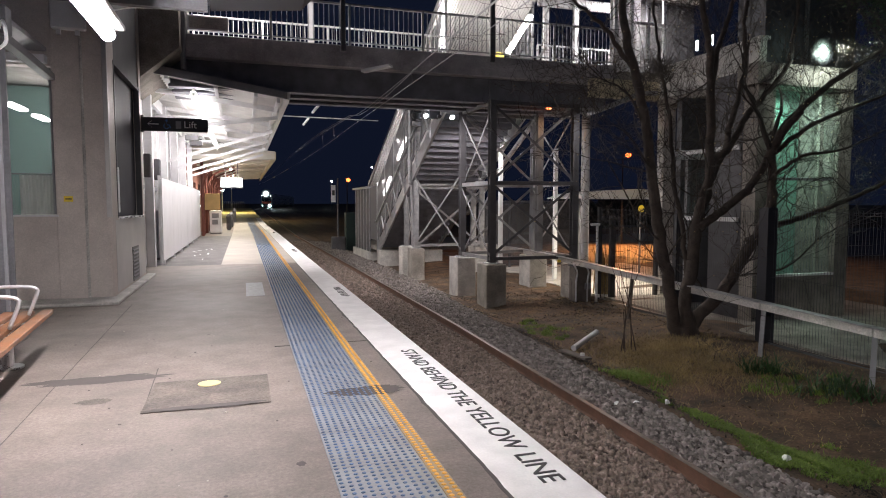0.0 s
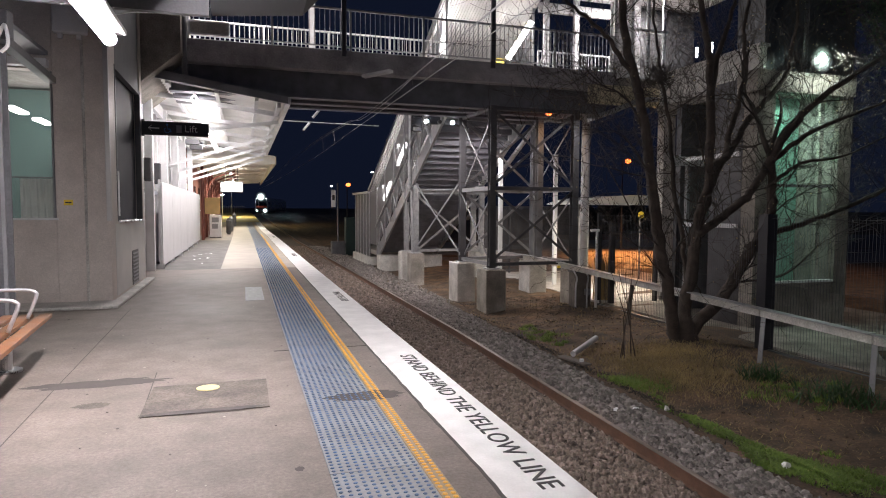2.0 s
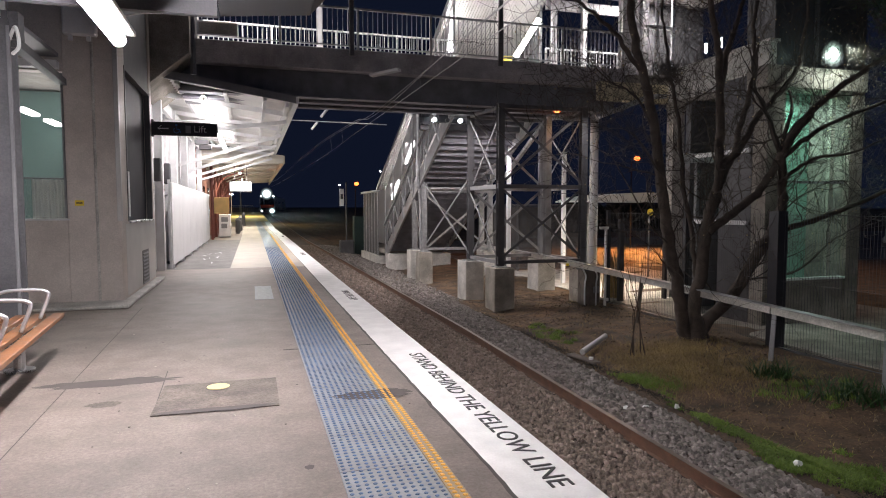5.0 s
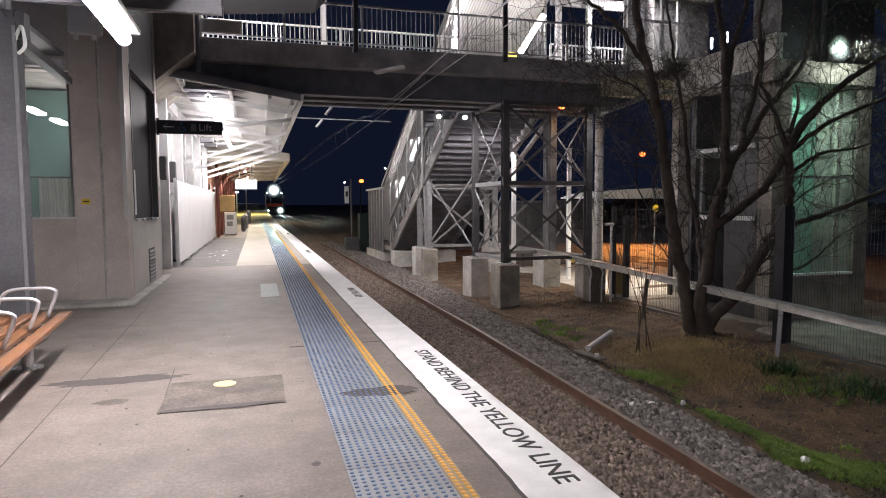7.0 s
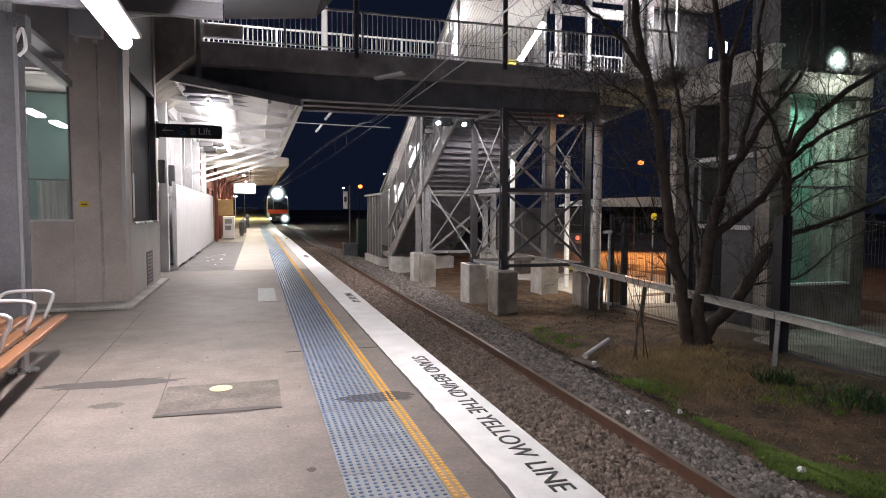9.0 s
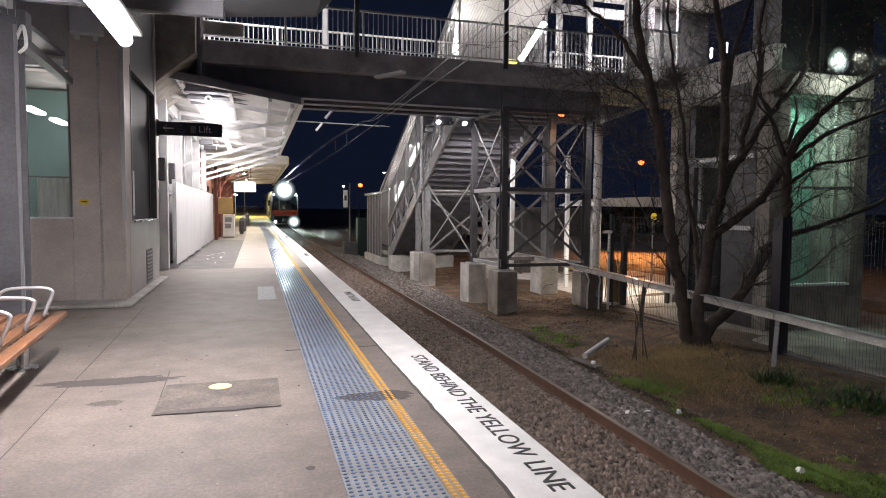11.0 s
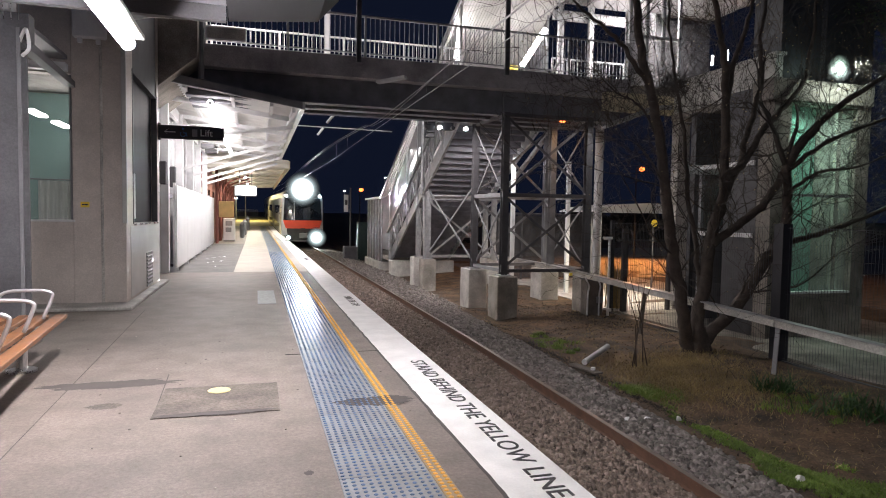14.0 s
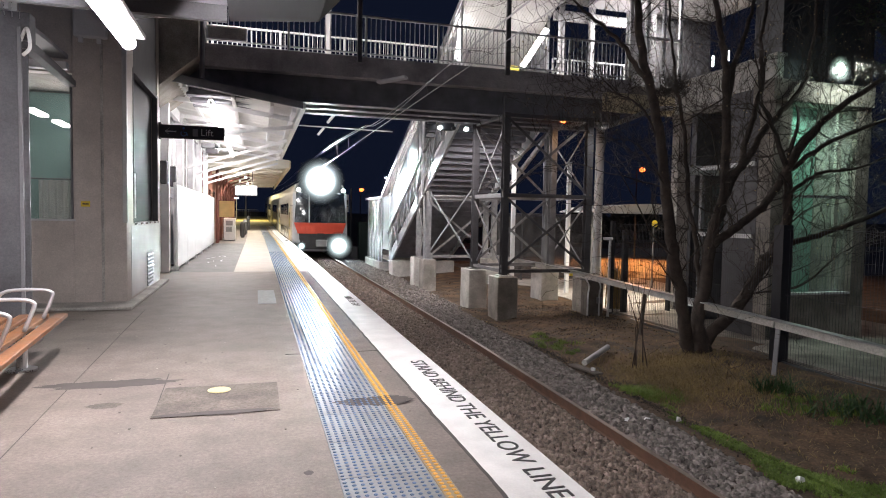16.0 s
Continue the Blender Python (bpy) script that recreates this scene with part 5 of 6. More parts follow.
part("side_wall", box(13.05, 13.3, TYF + 0.41, 12.4, -1.05, 4.5), CONC_D, tower)
part("inner_side_wall", box(10.62, 10.72, TYF + 0.41, 12.4, -1.05, 4.5), STEEL_D, tower, "dark side glazing")
for z in (1.22, 2.84):
    part("side_transom", box(10.56, 10.615, TYF + 0.45, 13.6, z - 0.05, z + 0.05), STEEL_W, tower, "pale side transom")
gp = part("glazing", box(11.06, 12.91, TYF + 0.12, TYF + 0.135, -0.04, 4.14), GLASS_C, tower, "clear glazing")
gp.visible_shadow = False
part("glazing_bar", box(11.06, 12.91, TYF + 0.09, TYF + 0.12, 2.1, 2.16), STEEL_G, gp)
part("sill", box(11.06, 12.91, TYF - 0.03, TYF + 0.11, -0.05, 0.0), STEEL_W, gp)
area_lamp("shaft_light", (11.9, 11.7, 4.1), 0.8, 0.3, 30, (0.66, 1.0, 0.84))
# Disc wider than the lamp, with its glare painted in.
part("floodlight", disc((12.1, TYF - 0.22, 4.88), 0.31, "y", 0.04, 24), FLOOD, tower, "floodlight widened by painted glare")
part("floodlight_arm", box(12.15, 12.25, TYF - 0.1, TYF + 0.1, 4.7, 4.9), STEEL_D, tower)

part("upper_shaft", box(11.47, 14.2, TYF + 0.75, 12.6, 4.5, 9.5), BLACK, tower, "dark upper lift shaft")
part("shaft_rib", box(12.6, 12.7, TYF + 0.7, TYF + 0.748, 4.8, 9.5), STEEL_D, tower)

# walkway from the bridge to the tower
ww = thing("tower_walkway", (11.5, 15, 5), "concrete walkway between footbridge and lift tower", "walkway")
part("parapet", box(11.2, 11.4, 11.6, 15.2, 4.5, 5.28, 0.01), CONC_L, ww, "stained concrete parapet")
part("parapet_cap", box(11.15, 11.45, 11.55, 15.2, 5.28, 5.36, 0.01), CONC_L, ww)
part("slab", box(11.2, 13.5, 11.6, 15.298, 4.32, 4.49), CONC_D, ww)
part("slab", box(10.16, 13.5, 15.61, 18.5, 5.05, 5.3), CONC_D, ww)
part("edge_beam", box(9.15, 11.495, 15.36, 15.6, 4.52, 5.02, 0.01), CREAM, ww, "cream edge beam")
part("pier", box(11.5, 11.9, 15.35, 15.65, -1.2, 4.5, 0.01), CONC_L, ww, "pale concrete pier")
part("pier", box(11.45, 12.0, 12.5, 12.8, -1.2, 4.3, 0.01), CONC_L, ww, "pale concrete pier")
for k in range(4):
    part("upper_mullion", box(10.2 + 0.55 * k, 10.29 + 0.55 * k, 15.95, 16.03, 5.4, 8.2), STEEL_W, ww)
part("upper_wall", box(11.66, 14.5, 17.9, 18.1, 5.4, 8.3), SHEET, ww)
part("upper_panel", box(10.295, 11.3, 16.3, 16.34, 5.4, 7.6), STEEL_W, ww, "pale lit wall panel")
part("upper_rail", box(10.2, 12.0, 15.94, 16.04, 6.75, 6.83), STEEL_W, ww)
part("upper_ceiling", box(10.0, 14.6, 15.9, 18.1, 8.2, 8.3), STEEL_W, ww)
part("upper_lamp", box(12.58, 12.65, 15.4, 15.46, 6.0, 6.3, 0.02), WHITE_GLOW, ww, "white bulkhead lamp")
part("upper_lamp", box(13.12, 13.17, 15.4, 15.46, 6.2, 6.5, 0.02), WHITE_GLOW, ww, "white bulkhead lamp")
part("room_wall", box(10.8, 13.4, 13.7, 13.9, -1.1, 4.3), STEEL_D, ww, "dark ground floor wall")
part("window_band", box(10.35, 11.6, 13.4, 13.5, 2.70, 2.93), STEEL_W, ww, "pale window band")
part("window_band", box(11.62, 12.2, 13.4, 13.5, 2.62, 2.70), STEEL_W, ww, "pale window band")
part("window_band", box(10.86, 12.3, 13.4, 13.5, 1.2, 1.36), STEEL_G, ww)
part("mullion", box(10.78, 10.86, 13.4, 13.5, -1.1, 2.7), STEEL_G, ww)
part("lit_window", box(11.0, 12.3, 13.52, 13.54, 1.4, 2.6), GLASS_C, ww)

# shelter and street behind
sh = thing("bus_shelter", (12.2, 19, -1), "pale curved roof shelter beside the street", "shelter")
part("roof", prism([(10.5, 1.80), (10.9, 1.93), (11.6, 2.02), (12.6, 2.08), (13.8, 2.05), (15.0, 1.9), (15.0, 1.84), (10.5, 1.76)], 18.2, 20.6), ROOF_W, sh)
part("fascia", box(10.5, 15.0, 18.17, 18.198, 1.74, 1.80), STEEL_W, sh)
for x in (10.6, 14.3):
    part("post", box(x - 0.06, x + 0.06, 18.4, 18.52, -1.0, 1.75), STEEL_D, sh)
part("sign_pole", tube([(12.95, 18.45, -1.0), (12.95, 18.45, 1.5)], 0.025, n=8), STEEL_D, sh)
part("yellow_light", disc((12.95, 18.4, 1.42), 0.12, "y", 0.02, 14), YELLOW, sh, "small yellow marker")
hd = thing("street_hedge", (48, 58, -1), "dark hedge and wall across the street", "hedge")
hm = bmesh.new()
for k in range(160):
    bmesh.ops.create_icosphere(hm, subdivisions=1, radius=random.uniform(0.5, 1.0), matrix=Matrix.Translation((random.uniform(30, 66), 58 + random.uniform(-0.5, 1.5), random.uniform(-0.6, 2.4))))
part("leaves", hm, FAR_DARK, hd)
for x, y, z in ((23.5, 35.0, 4.72), (8.3, 52.0, 3.6)):
    sl = thing("street_lamp", (x, y, -1.0), "orange sodium street lamp on a pole", "lamp", "street lamps")
    part("pole", tube([(x, y + 0.5, -1.0), (x, y + 0.5, z + 0.1)], 0.05, r_end=0.035), RUBBER, sl)
    part("arm", bar((x, y + 0.5, z + 0.12), (x, y - 0.1, z + 0.12), 0.06), RUBBER, sl)
    ln = bmesh.new()
    bmesh.ops.create_icosphere(ln, subdivisions=2, radius=0.17, matrix=Matrix.Translation((x, y - 0.1, z)) @ Matrix.Diagonal((1.15, 1.0, 0.9, 1.0)))
    part("lens", ln, SODIUM, sl, smooth=True)
mg = thing("signal_mast", (5.3, 37, -1.1), "dark trackside mast with a pale number plate", "mast")
part("mast", tube([(5.3, 37, -1.1), (5.3, 37, 3.1)], 0.05), STEEL_D, mg)
part("base", box(4.9, 5.7, 36.7, 37.3, -1.2, -0.3, 0.05), STEEL_D, mg)
part("plate", box(4.9, 5.15, 36.85, 36.9, 1.7, 2.7), STEEL_W, mg, "pale plate")
part("plate_bar", box(4.95, 5.10, 36.84, 36.85, 2.1, 2.4), INK, mg)
pf = thing("palisade_fence", (12, 60, -1), "pale palisade fence beyond the track", "fence")
pm = bmesh.new()
for k in range(70):
    x, y = 7.2 + k * 0.14, 44 + k * 0.55
    bar((x, y, -1.2 + grade(y)), (x, y, 0.9 + grade(y)), 0.05, 0.02, pm)
part("pales", pm, GALV, pf, kind="stuff")
part("rail", bar((7.2, 44, -0.5), (16.9, 82.5, 0.2), 0.05), GALV, pf)
gb = thing("green_cabinet", (5.7, 36, -1.2), "dark green trackside cabinet", "cabinet")
part("body", box(5.85, 6.6, 37.5, 38.2, -1.2, 1.1, 0.02), mat("green_cabinet_paint", (0.012, 0.03, 0.027), 0.5), gb)
part("door", box(5.88, 6.57, 37.48, 37.5, -1.1, 1.0), mat("green_door_paint", (0.014, 0.034, 0.03), 0.5), gb)

# lights in the dark distance
for k in range(7):
    x, y, z = 20 + 14 * k * random.uniform(0.7, 1.2), 150 + 18 * k, 5 + 7 * random.random()
    fl = thing("far_lamp", (x, y, 0), "small distant white street light", "lamp", "far lamps")
    part("pole", tube([(x, y, 0), (x, y, z)], 0.08), STEEL_D, fl)
    part("lens", box(x - 0.22, x + 0.22, y - 0.2, y + 0.2, z, z + 0.25), WHITE_GLOW, fl)

# overhead wires
wires = thing("overhead_wires", (3.3, 40, 5), "overhead contact wires along the track", "wires")


def wire(pts, r):
    part("wire", tube(arc(pts, 8), r, n=5), GALV, wires)


wire([(3.33, -4, 4.0), (3.33, 7, 4.0), (3.33, 20, 4.04), (3.33, 34, 4.08), (track_x(75), 75, 4.15 + grade(75)), (track_x(120), 120, 4.15 + grade(120))], 0.008)
for dx in (-0.05, 0.05):
    wire([(3.3 + dx, -4, 4.32 + dx), (3.3 + dx, 7.3, 4.29 + dx), (3.3 + dx, 10.9, 4.26 + dx), (3.3 + dx, 15, 4.17), (3.3 + dx, 18.5, 4.2), (3.3 + dx, 21, 4.4), (3.3 + dx, 31.6, 4.76), (track_x(52) + dx, 52, 5.0 + grade(52)), (track_x(80) + dx, 80, 4.7 + grade(80)), (track_x(120) + dx, 120, 5.0 + grade(120))], 0.007)
for y, z in ((9.5, 4.27), (12.5, 4.22), (24.0, 4.5), (27.5, 4.63)):
    part("dropper", tube([(3.33, y, 4.03), (3.3, y, z)], 0.004, n=4), GALV, wires)
for y in (19.0, 22.0):
    part("span_pipe", tube([(0.2, y, 4.55), (4.6, y, 4.5)], 0.02, n=6), GALV, wires)
    part("insulator", tube([(2.2, y, 4.5), (2.0, y, 4.25)], 0.04, n=8), STEEL_W, wires)


# ---- bare tree ----
def bare_tree():
    th = thing("bare_tree", (8.5, 10.45, -1.1), "bare multi stemmed tree on the bank", "tree")
    rnd = random.Random(11)
    twigs = bmesh.new()
    buds = []

    def grow(p, d, length, r, level):
        pts, q = [p], Vector(p)
        n = 7 if level < 2 else 5
        d = Vector(d).normalized()
        for i in range(n):
            d = (d + Vector((rnd.gauss(0, 0.27), rnd.gauss(0, 0.22), rnd.gauss(0.05, 0.2)))).normalized()
            q = q + d * length / n
            pts.append(q.copy())
        tube(pts, r, twigs, 5 if level < 2 else 3, r * 0.35)
        if level >= 4:
            buds.append(pts[-1])
            return
        kids = rnd.randint(2, 4) if level < 3 else rnd.randint(0, 2)
        for k in range(kids):
            i = rnd.randint(1, n)
            side = Vector((rnd.gauss(0, 1), rnd.gauss(0, 0.8), rnd.gauss(0.25, 0.7))).normalized()
            nd = (d * 0.75 + side * 0.85).normalized()
            grow(pts[i], nd, length * rnd.uniform(0.5, 0.88), max(0.0045, r * rnd.uniform(0.45, 0.65)), level + 1)

    def limb(pts, r0, r1, shoots, dy=0.0, y0=10.4):
        """A limb through (x, z) points of the plane y = 10.4, drawn towards y0 + dy at its tip."""
        n = len(pts)
        p3 = []
        for i, (x, z) in enumerate(pts):
            k = (y0 + dy * i / (n - 1)) / 10.4
            p3.append(Vector((x * k, 10.4 * k, 1.55 + (z - 1.55) * k)))
        path = arc(p3, 6)
        path = [p + Vector((rnd.gauss(0, 0.014), rnd.gauss(0, 0.014), rnd.gauss(0, 0.008))) if 0 < i < len(path) - 1 else p for i, p in enumerate(path)]
        part("limb", tube(path, r0, None, 12, r1), BARK, th, smooth=True)
        for k in range(shoots):
            i = rnd.randint(len(path) // 4, len(path) - 2)
            d = (path[i + 1] - path[i]).normalized()
            side = Vector((rnd.gauss(0, 1), rnd.gauss(0, 0.9), rnd.gauss(0.3, 0.6))).normalized()
            f = i / len(path)
            grow(path[i], d * 0.7 + side, rnd.uniform(0.9, 2.3), max(0.007, (r0 + (r1 - r0) * f) * rnd.uniform(0.09, 0.2)), 1)
        grow(path[-1], path[-1] - path[-2], 1.6, r1 * 0.8, 1)

    # main stems
    limb([(8.3, -1.3), (8.15, -0.86), (7.97, 0.03), (7.69, 1.19), (7.5, 2.34), (7.29, 3.51), (6.94, 4.53), (6.76, 5.55), (6.6, 6.6)], 0.138, 0.057, 16, -0.3)
    limb([(8.36, -1.3), (8.34, -0.76), (8.55, 0.61), (8.68, 1.45), (8.89, 2.05), (8.87, 3.6), (8.78, 4.68), (8.62, 5.32), (8.42, 6.4)], 0.144, 0.046, 19, 0.2)
    limb([(8.45, -1.3), (8.6, -0.83), (9.29, -0.2), (9.91, 0.6), (10.37, 1.33), (10.48, 1.97), (10.41, 2.66)], 0.138, 0.080, 12, -0.3)
    # limbs off the stems
    limb([(7.08, 4.12), (6.45, 4.8), (5.79, 5.24), (5.28, 5.6)], 0.051, 0.014, 12, -0.3, 10.2)
    limb([(8.87, 3.6), (8.98, 4.59), (9.28, 5.38), (9.52, 6.3)], 0.072, 0.029, 12, 0.3, 10.5)
    limb([(8.66, 1.1), (9.14, 1.38), (9.81, 1.84), (10.21, 2.31), (10.41, 2.66)], 0.087, 0.069, 9, -0.25, 10.4)
    limb([(10.38, 2.55), (10.88, 3.26), (11.58, 3.87), (12.89, 4.67), (13.7, 5.1)], 0.090, 0.034, 20, -0.6, 10.1)
    limb([(10.45, 2.6), (11.47, 3.23), (12.96, 3.78), (14.11, 4.15)], 0.054, 0.020, 18, -0.9, 10.1)
    limb([(9.85, 0.8), (10.57, 1.1), (11.49, 1.34), (13.1, 1.85), (14.26, 2.24)], 0.072, 0.034, 20, -1.0, 10.15)
    limb([(8.9, 2.4), (9.35, 2.71), (9.73, 3.31), (10.2, 3.79), (10.74, 4.39), (10.91, 5.09), (11.0, 6.2)], 0.079, 0.029, 16, 0.5, 10.5)
    limb([(8.72, 1.71), (9.16, 2.5), (9.51, 3.64), (9.68, 4.32), (9.63, 5.2), (9.79, 6.2)], 0.072, 0.029, 15, 0.6, 10.5)
    limb([(8.42, 0.1), (8.29, 1.04), (8.08, 1.92), (7.95, 2.9), (7.71, 4.06), (7.54, 5.0), (7.45, 6.0)], 0.054, 0.020, 15, 0.5, 10.5)
    limb([(10.45, 2.1), (11.22, 2.57), (12.27, 2.73), (13.52, 3.2)], 0.043, 0.014, 15, -0.6, 10.1)
    limb([(9.77, 0.1), (10.94, 0.24), (11.87, 0.86), (12.54, 1.16)], 0.025, 0.009, 11, -0.7, 10.2)
    limb([(7.78, 0.82), (7.19, 1.36), (6.54, 2.41), (6.05, 2.71)], 0.019, 0.005, 11, -0.3, 10.25)
    limb([(7.6, 2.13), (6.88, 2.95), (6.28, 3.03)], 0.019, 0.005, 9, -0.3, 10.25)
    limb([(7.87, 0.26), (7.33, 0.82), (6.7, 1.14)], 0.015, 0.005, 8, -0.3, 10.25)
    limb([(7.4, 2.9), (7.0, 3.6), (6.4, 3.9), (5.9, 4.3)], 0.025, 0.008, 11, -0.4, 10.3)
    part("root_flare", tube(arc([(8.42, 10.42, -1.45), (8.42, 10.42, -1.15), (8.41, 10.42, -0.8), (8.40, 10.44, -0.45)], 3), 0.44, None, 14, 0.10), BARK, th, smooth=True)
    for k in range(150):
        c = Vector((7.55 + rnd.gauss(0, 0.16), 10.3 + rnd.gauss(0, 0.1), 4.1 + rnd.gauss(0, 0.13)))
        d = Vector((rnd.gauss(0, 1), rnd.gauss(0, 1), rnd.gauss(0, 0.7))).normalized() * rnd.uniform(0.12, 0.3)
        tube([c - d, c + Vector((0, 0, rnd.uniform(-0.05, 0.05))), c + d], 0.006, twigs, 3, 0.004)
    part("crown", twigs, TWIG, th, "fine bare twigs", kind="stuff")
    bd = bmesh.new()
    for p in buds[::3]:
        bmesh.ops.create_icosphere(bd, subdivisions=1, radius=rnd.uniform(0.008, 0.016), matrix=Matrix.Translation(p))
    part("budding", bd, mat("pale_buds", (0.32, 0.25, 0.13), 0.7, scale=9, var=0.3), th, kind="stuff")


bare_tree()


def evergreen_tree():
    th = thing("evergreen_tree", (15.6, 11.6, -1.05), "dark evergreen tree leaning over the lift tower", "tree")
    rnd = random.Random(5)
    part("trunk", tube(arc([(15.6, 11.6, -1.2), (15.5, 11.5, 2.0), (15.3, 11.3, 4.5), (14.9, 11.2, 6.6)], 5), 0.16, None, 10, 0.07), BARK, th, smooth=True)
    vs, fs = [], []
    for k in range(16):
        b = Vector((15.3, 11.3, rnd.uniform(4.2, 6.6)))
        tip = Vector((rnd.uniform(12.9, 17.5), rnd.uniform(10.6, 13.0), rnd.uniform(5.6, 8.6)))
        bend = (b + tip) / 2 + Vector((0, 0, 0.4))
        path = arc([b, bend, tip], 8)
        part("limb", tube(path, 0.04, None, 6, 0.01), BARK, th, smooth=True)
        for j in range(330):
            c = path[rnd.randint(3, len(path) - 1)] + Vector((rnd.gauss(0, 0.28), rnd.gauss(0, 0.28), rnd.gauss(0, 0.2)))
            d = Vector((rnd.gauss(0, 1), rnd.gauss(0, 1), rnd.gauss(-0.4, 0.7))).normalized()
            e = d.cross(Vector((rnd.gauss(0, 1), rnd.gauss(0, 1), rnd.gauss(0, 1)))).normalized() * 0.014
            l = rnd.uniform(0.07, 0.13)
            n = len(vs)
            vs += [(c - e)[:], (c + d * l * 0.5 - e * 1.5)[:], (c + d * l)[:], (c + d * l * 0.5 + e * 1.5)[:]]
            fs.append((n, n + 1, n + 2, n + 3))
    vs = [(x - 15.6, y - 11.6, z + 1.05) for x, y, z in vs]
    raw("crown", vs, fs, mat("evergreen_leaf", (0.05, 0.085, 0.035), 0.55, scale=3, var=0.4, bump=0.0, piece=0.4), th, "narrow dark green leaves", kind="stuff")


evergreen_tree()


# ---- grass, weeds, litter ----
def tufts(name, n, place, h0, h1, lean, w, material, label, category="grass"):
    vs, fs = [], []
    for i in range(n):
        x, y = place()
        z = ground_z(x, y) - 0.01
        a, h = random.uniform(0, 6.283), random.uniform(h0, h1)
        dx, dy = math.cos(a), math.sin(a)
        l = lean * random.uniform(0.3, 1.3) * h
        k = len(vs)
        vs += [(x - dy * w, y + dx * w, z), (x + dy * w, y - dx * w, z), (x + dx * l * 0.4 + dy * w * 0.7, y + dy * l * 0.4 - dx * w * 0.7, z + h * 0.6),
               (x + dx * l * 0.4 - dy * w * 0.7, y + dy * l * 0.4 + dx * w * 0.7, z + h * 0.6), (x + dx * l, y + dy * l, z + h * random.uniform(0.7, 1))]
        fs += [(k, k + 1, k + 2, k + 3), (k + 3, k + 2, k + 4)]
    return tagged(raw(name, vs, fs, material), label, category, kind="stuff")


def around(spots):
    cx, cy, rx, ry = random.choice(spots)
    return cx + random.gauss(0, rx), cy + random.gauss(0, ry)


def clumps(spots, n, spread):
    """Scattered small clump centres inside a few oval patches."""
    out = []
    for k in range(n):
        cx, cy, rx, ry = random.choice(spots)
        out.append((cx + random.gauss(0, rx), cy + random.gauss(0, ry), spread * random.uniform(0.5, 1.5), spread * random.uniform(0.5, 1.5)))
    return out


CLOVER = clumps([(5.45, 5.15, 0.16, 0.22), (5.55, 4.85, 0.18, 0.22), (5.85, 4.75, 0.18, 0.2), (5.5, 6.1, 0.06, 0.45)], 170, 0.055)
TURF = clumps([(5.98, 8.25, 0.19, 0.14), (5.8, 8.5, 0.16, 0.14), (6.25, 12.3, 0.2, 0.5), (7.6, 6.8, 0.35, 0.3)], 90, 0.055)
tufts("clover", 21000, lambda: around(CLOVER), 0.02, 0.065, 0.8, 0.006, GRASS, "bright green clover beside the track")
tufts("grass", 8000, lambda: around(TURF), 0.03, 0.11, 0.8, 0.004, GRASS, "green grass patches on the bank")
tufts("dry_grass", 15000, lambda: around([(6.6, 9.5, 0.4, 0.5), (7.2, 9.2, 0.5, 0.6), (7.7, 9.9, 0.45, 0.4), (6.5, 8.4, 0.35, 0.4), (7.4, 8.0, 0.6, 0.6)]), 0.03, 0.13, 1.4, 0.003, GRASS_D, "dry brown grass and leaf litter on the bank", "dry grass")
tufts("dry_grass", 5000, lambda: (random.uniform(5.4, 9.2), random.uniform(4, 16)), 0.015, 0.06, 2.0, 0.005, GRASS_D, "scattered dead leaves and straw on the soil", "leaf litter")
# Near-black flakes here also put the ballast shoulder's shadow into the strip.
tufts("dark_litter", 9000, lambda: (random.gauss(5.5, 0.13), random.uniform(4, 15)), 0.005, 0.035, 2.2, 0.010, LITTER_SHADE, "dark damp leaf mould and painted shadow along the ballast edge", "leaf litter")
tufts("dark_litter", 7000, lambda: (random.uniform(5.9, 9.2), 13.0 + 4.5 * random.random()), 0.005, 0.04, 2.2, 0.012, LITTER_SHADE, "dark fallen leaves on the soil under the trestle", "leaf litter")
tufts("weeds", 260, lambda: around([(7.55, 7.75, 0.08, 0.09), (7.75, 7.6, 0.06, 0.06), (7.9, 6.5, 0.16, 0.14), (7.95, 6.2, 0.14, 0.15), (7.6, 6.75, 0.2, 0.15)]), 0.15, 0.36, 1.3, 0.012, WEED, "strappy green weeds by the guard rail", "weeds")
def behind_fence():
    return 9.95 + random.gauss(0, 0.1), 15.9 + random.gauss(0, 0.12)


tufts("shrub", 90, behind_fence, 0.9, 2.0, 0.25, 0.018, GRASS_D, "yellow green strappy shrub behind the fence", "shrub")
lg = thing("pipe_offcut", (6.2, 11.0, -1.1), "pale plastic pipe offcut lying on the bank", "pipe")
part("pipe", tube([(5.85, 10.32, ground_z(5.85, 10.32) + 0.05), (6.8, 11.08, ground_z(6.8, 11.08) + 0.12)], 0.055, n=12), STEEL_W, lg)
lk = thing("broken_board", (5.7, 10.0, -1.15), "broken grey board with white debris", "debris")
part("board", bar((5.40, 9.95, ground_z(5.40, 9.95) + 0.05), (5.50, 9.2, ground_z(5.50, 9.2) + 0.08), 0.16, 0.03), SLEEPER, lk)
part("debris", disc((5.5, 9.4, ground_z(5.5, 9.4) + 0.11), 0.04, "z", 0.05, 7), WHITE, lk)
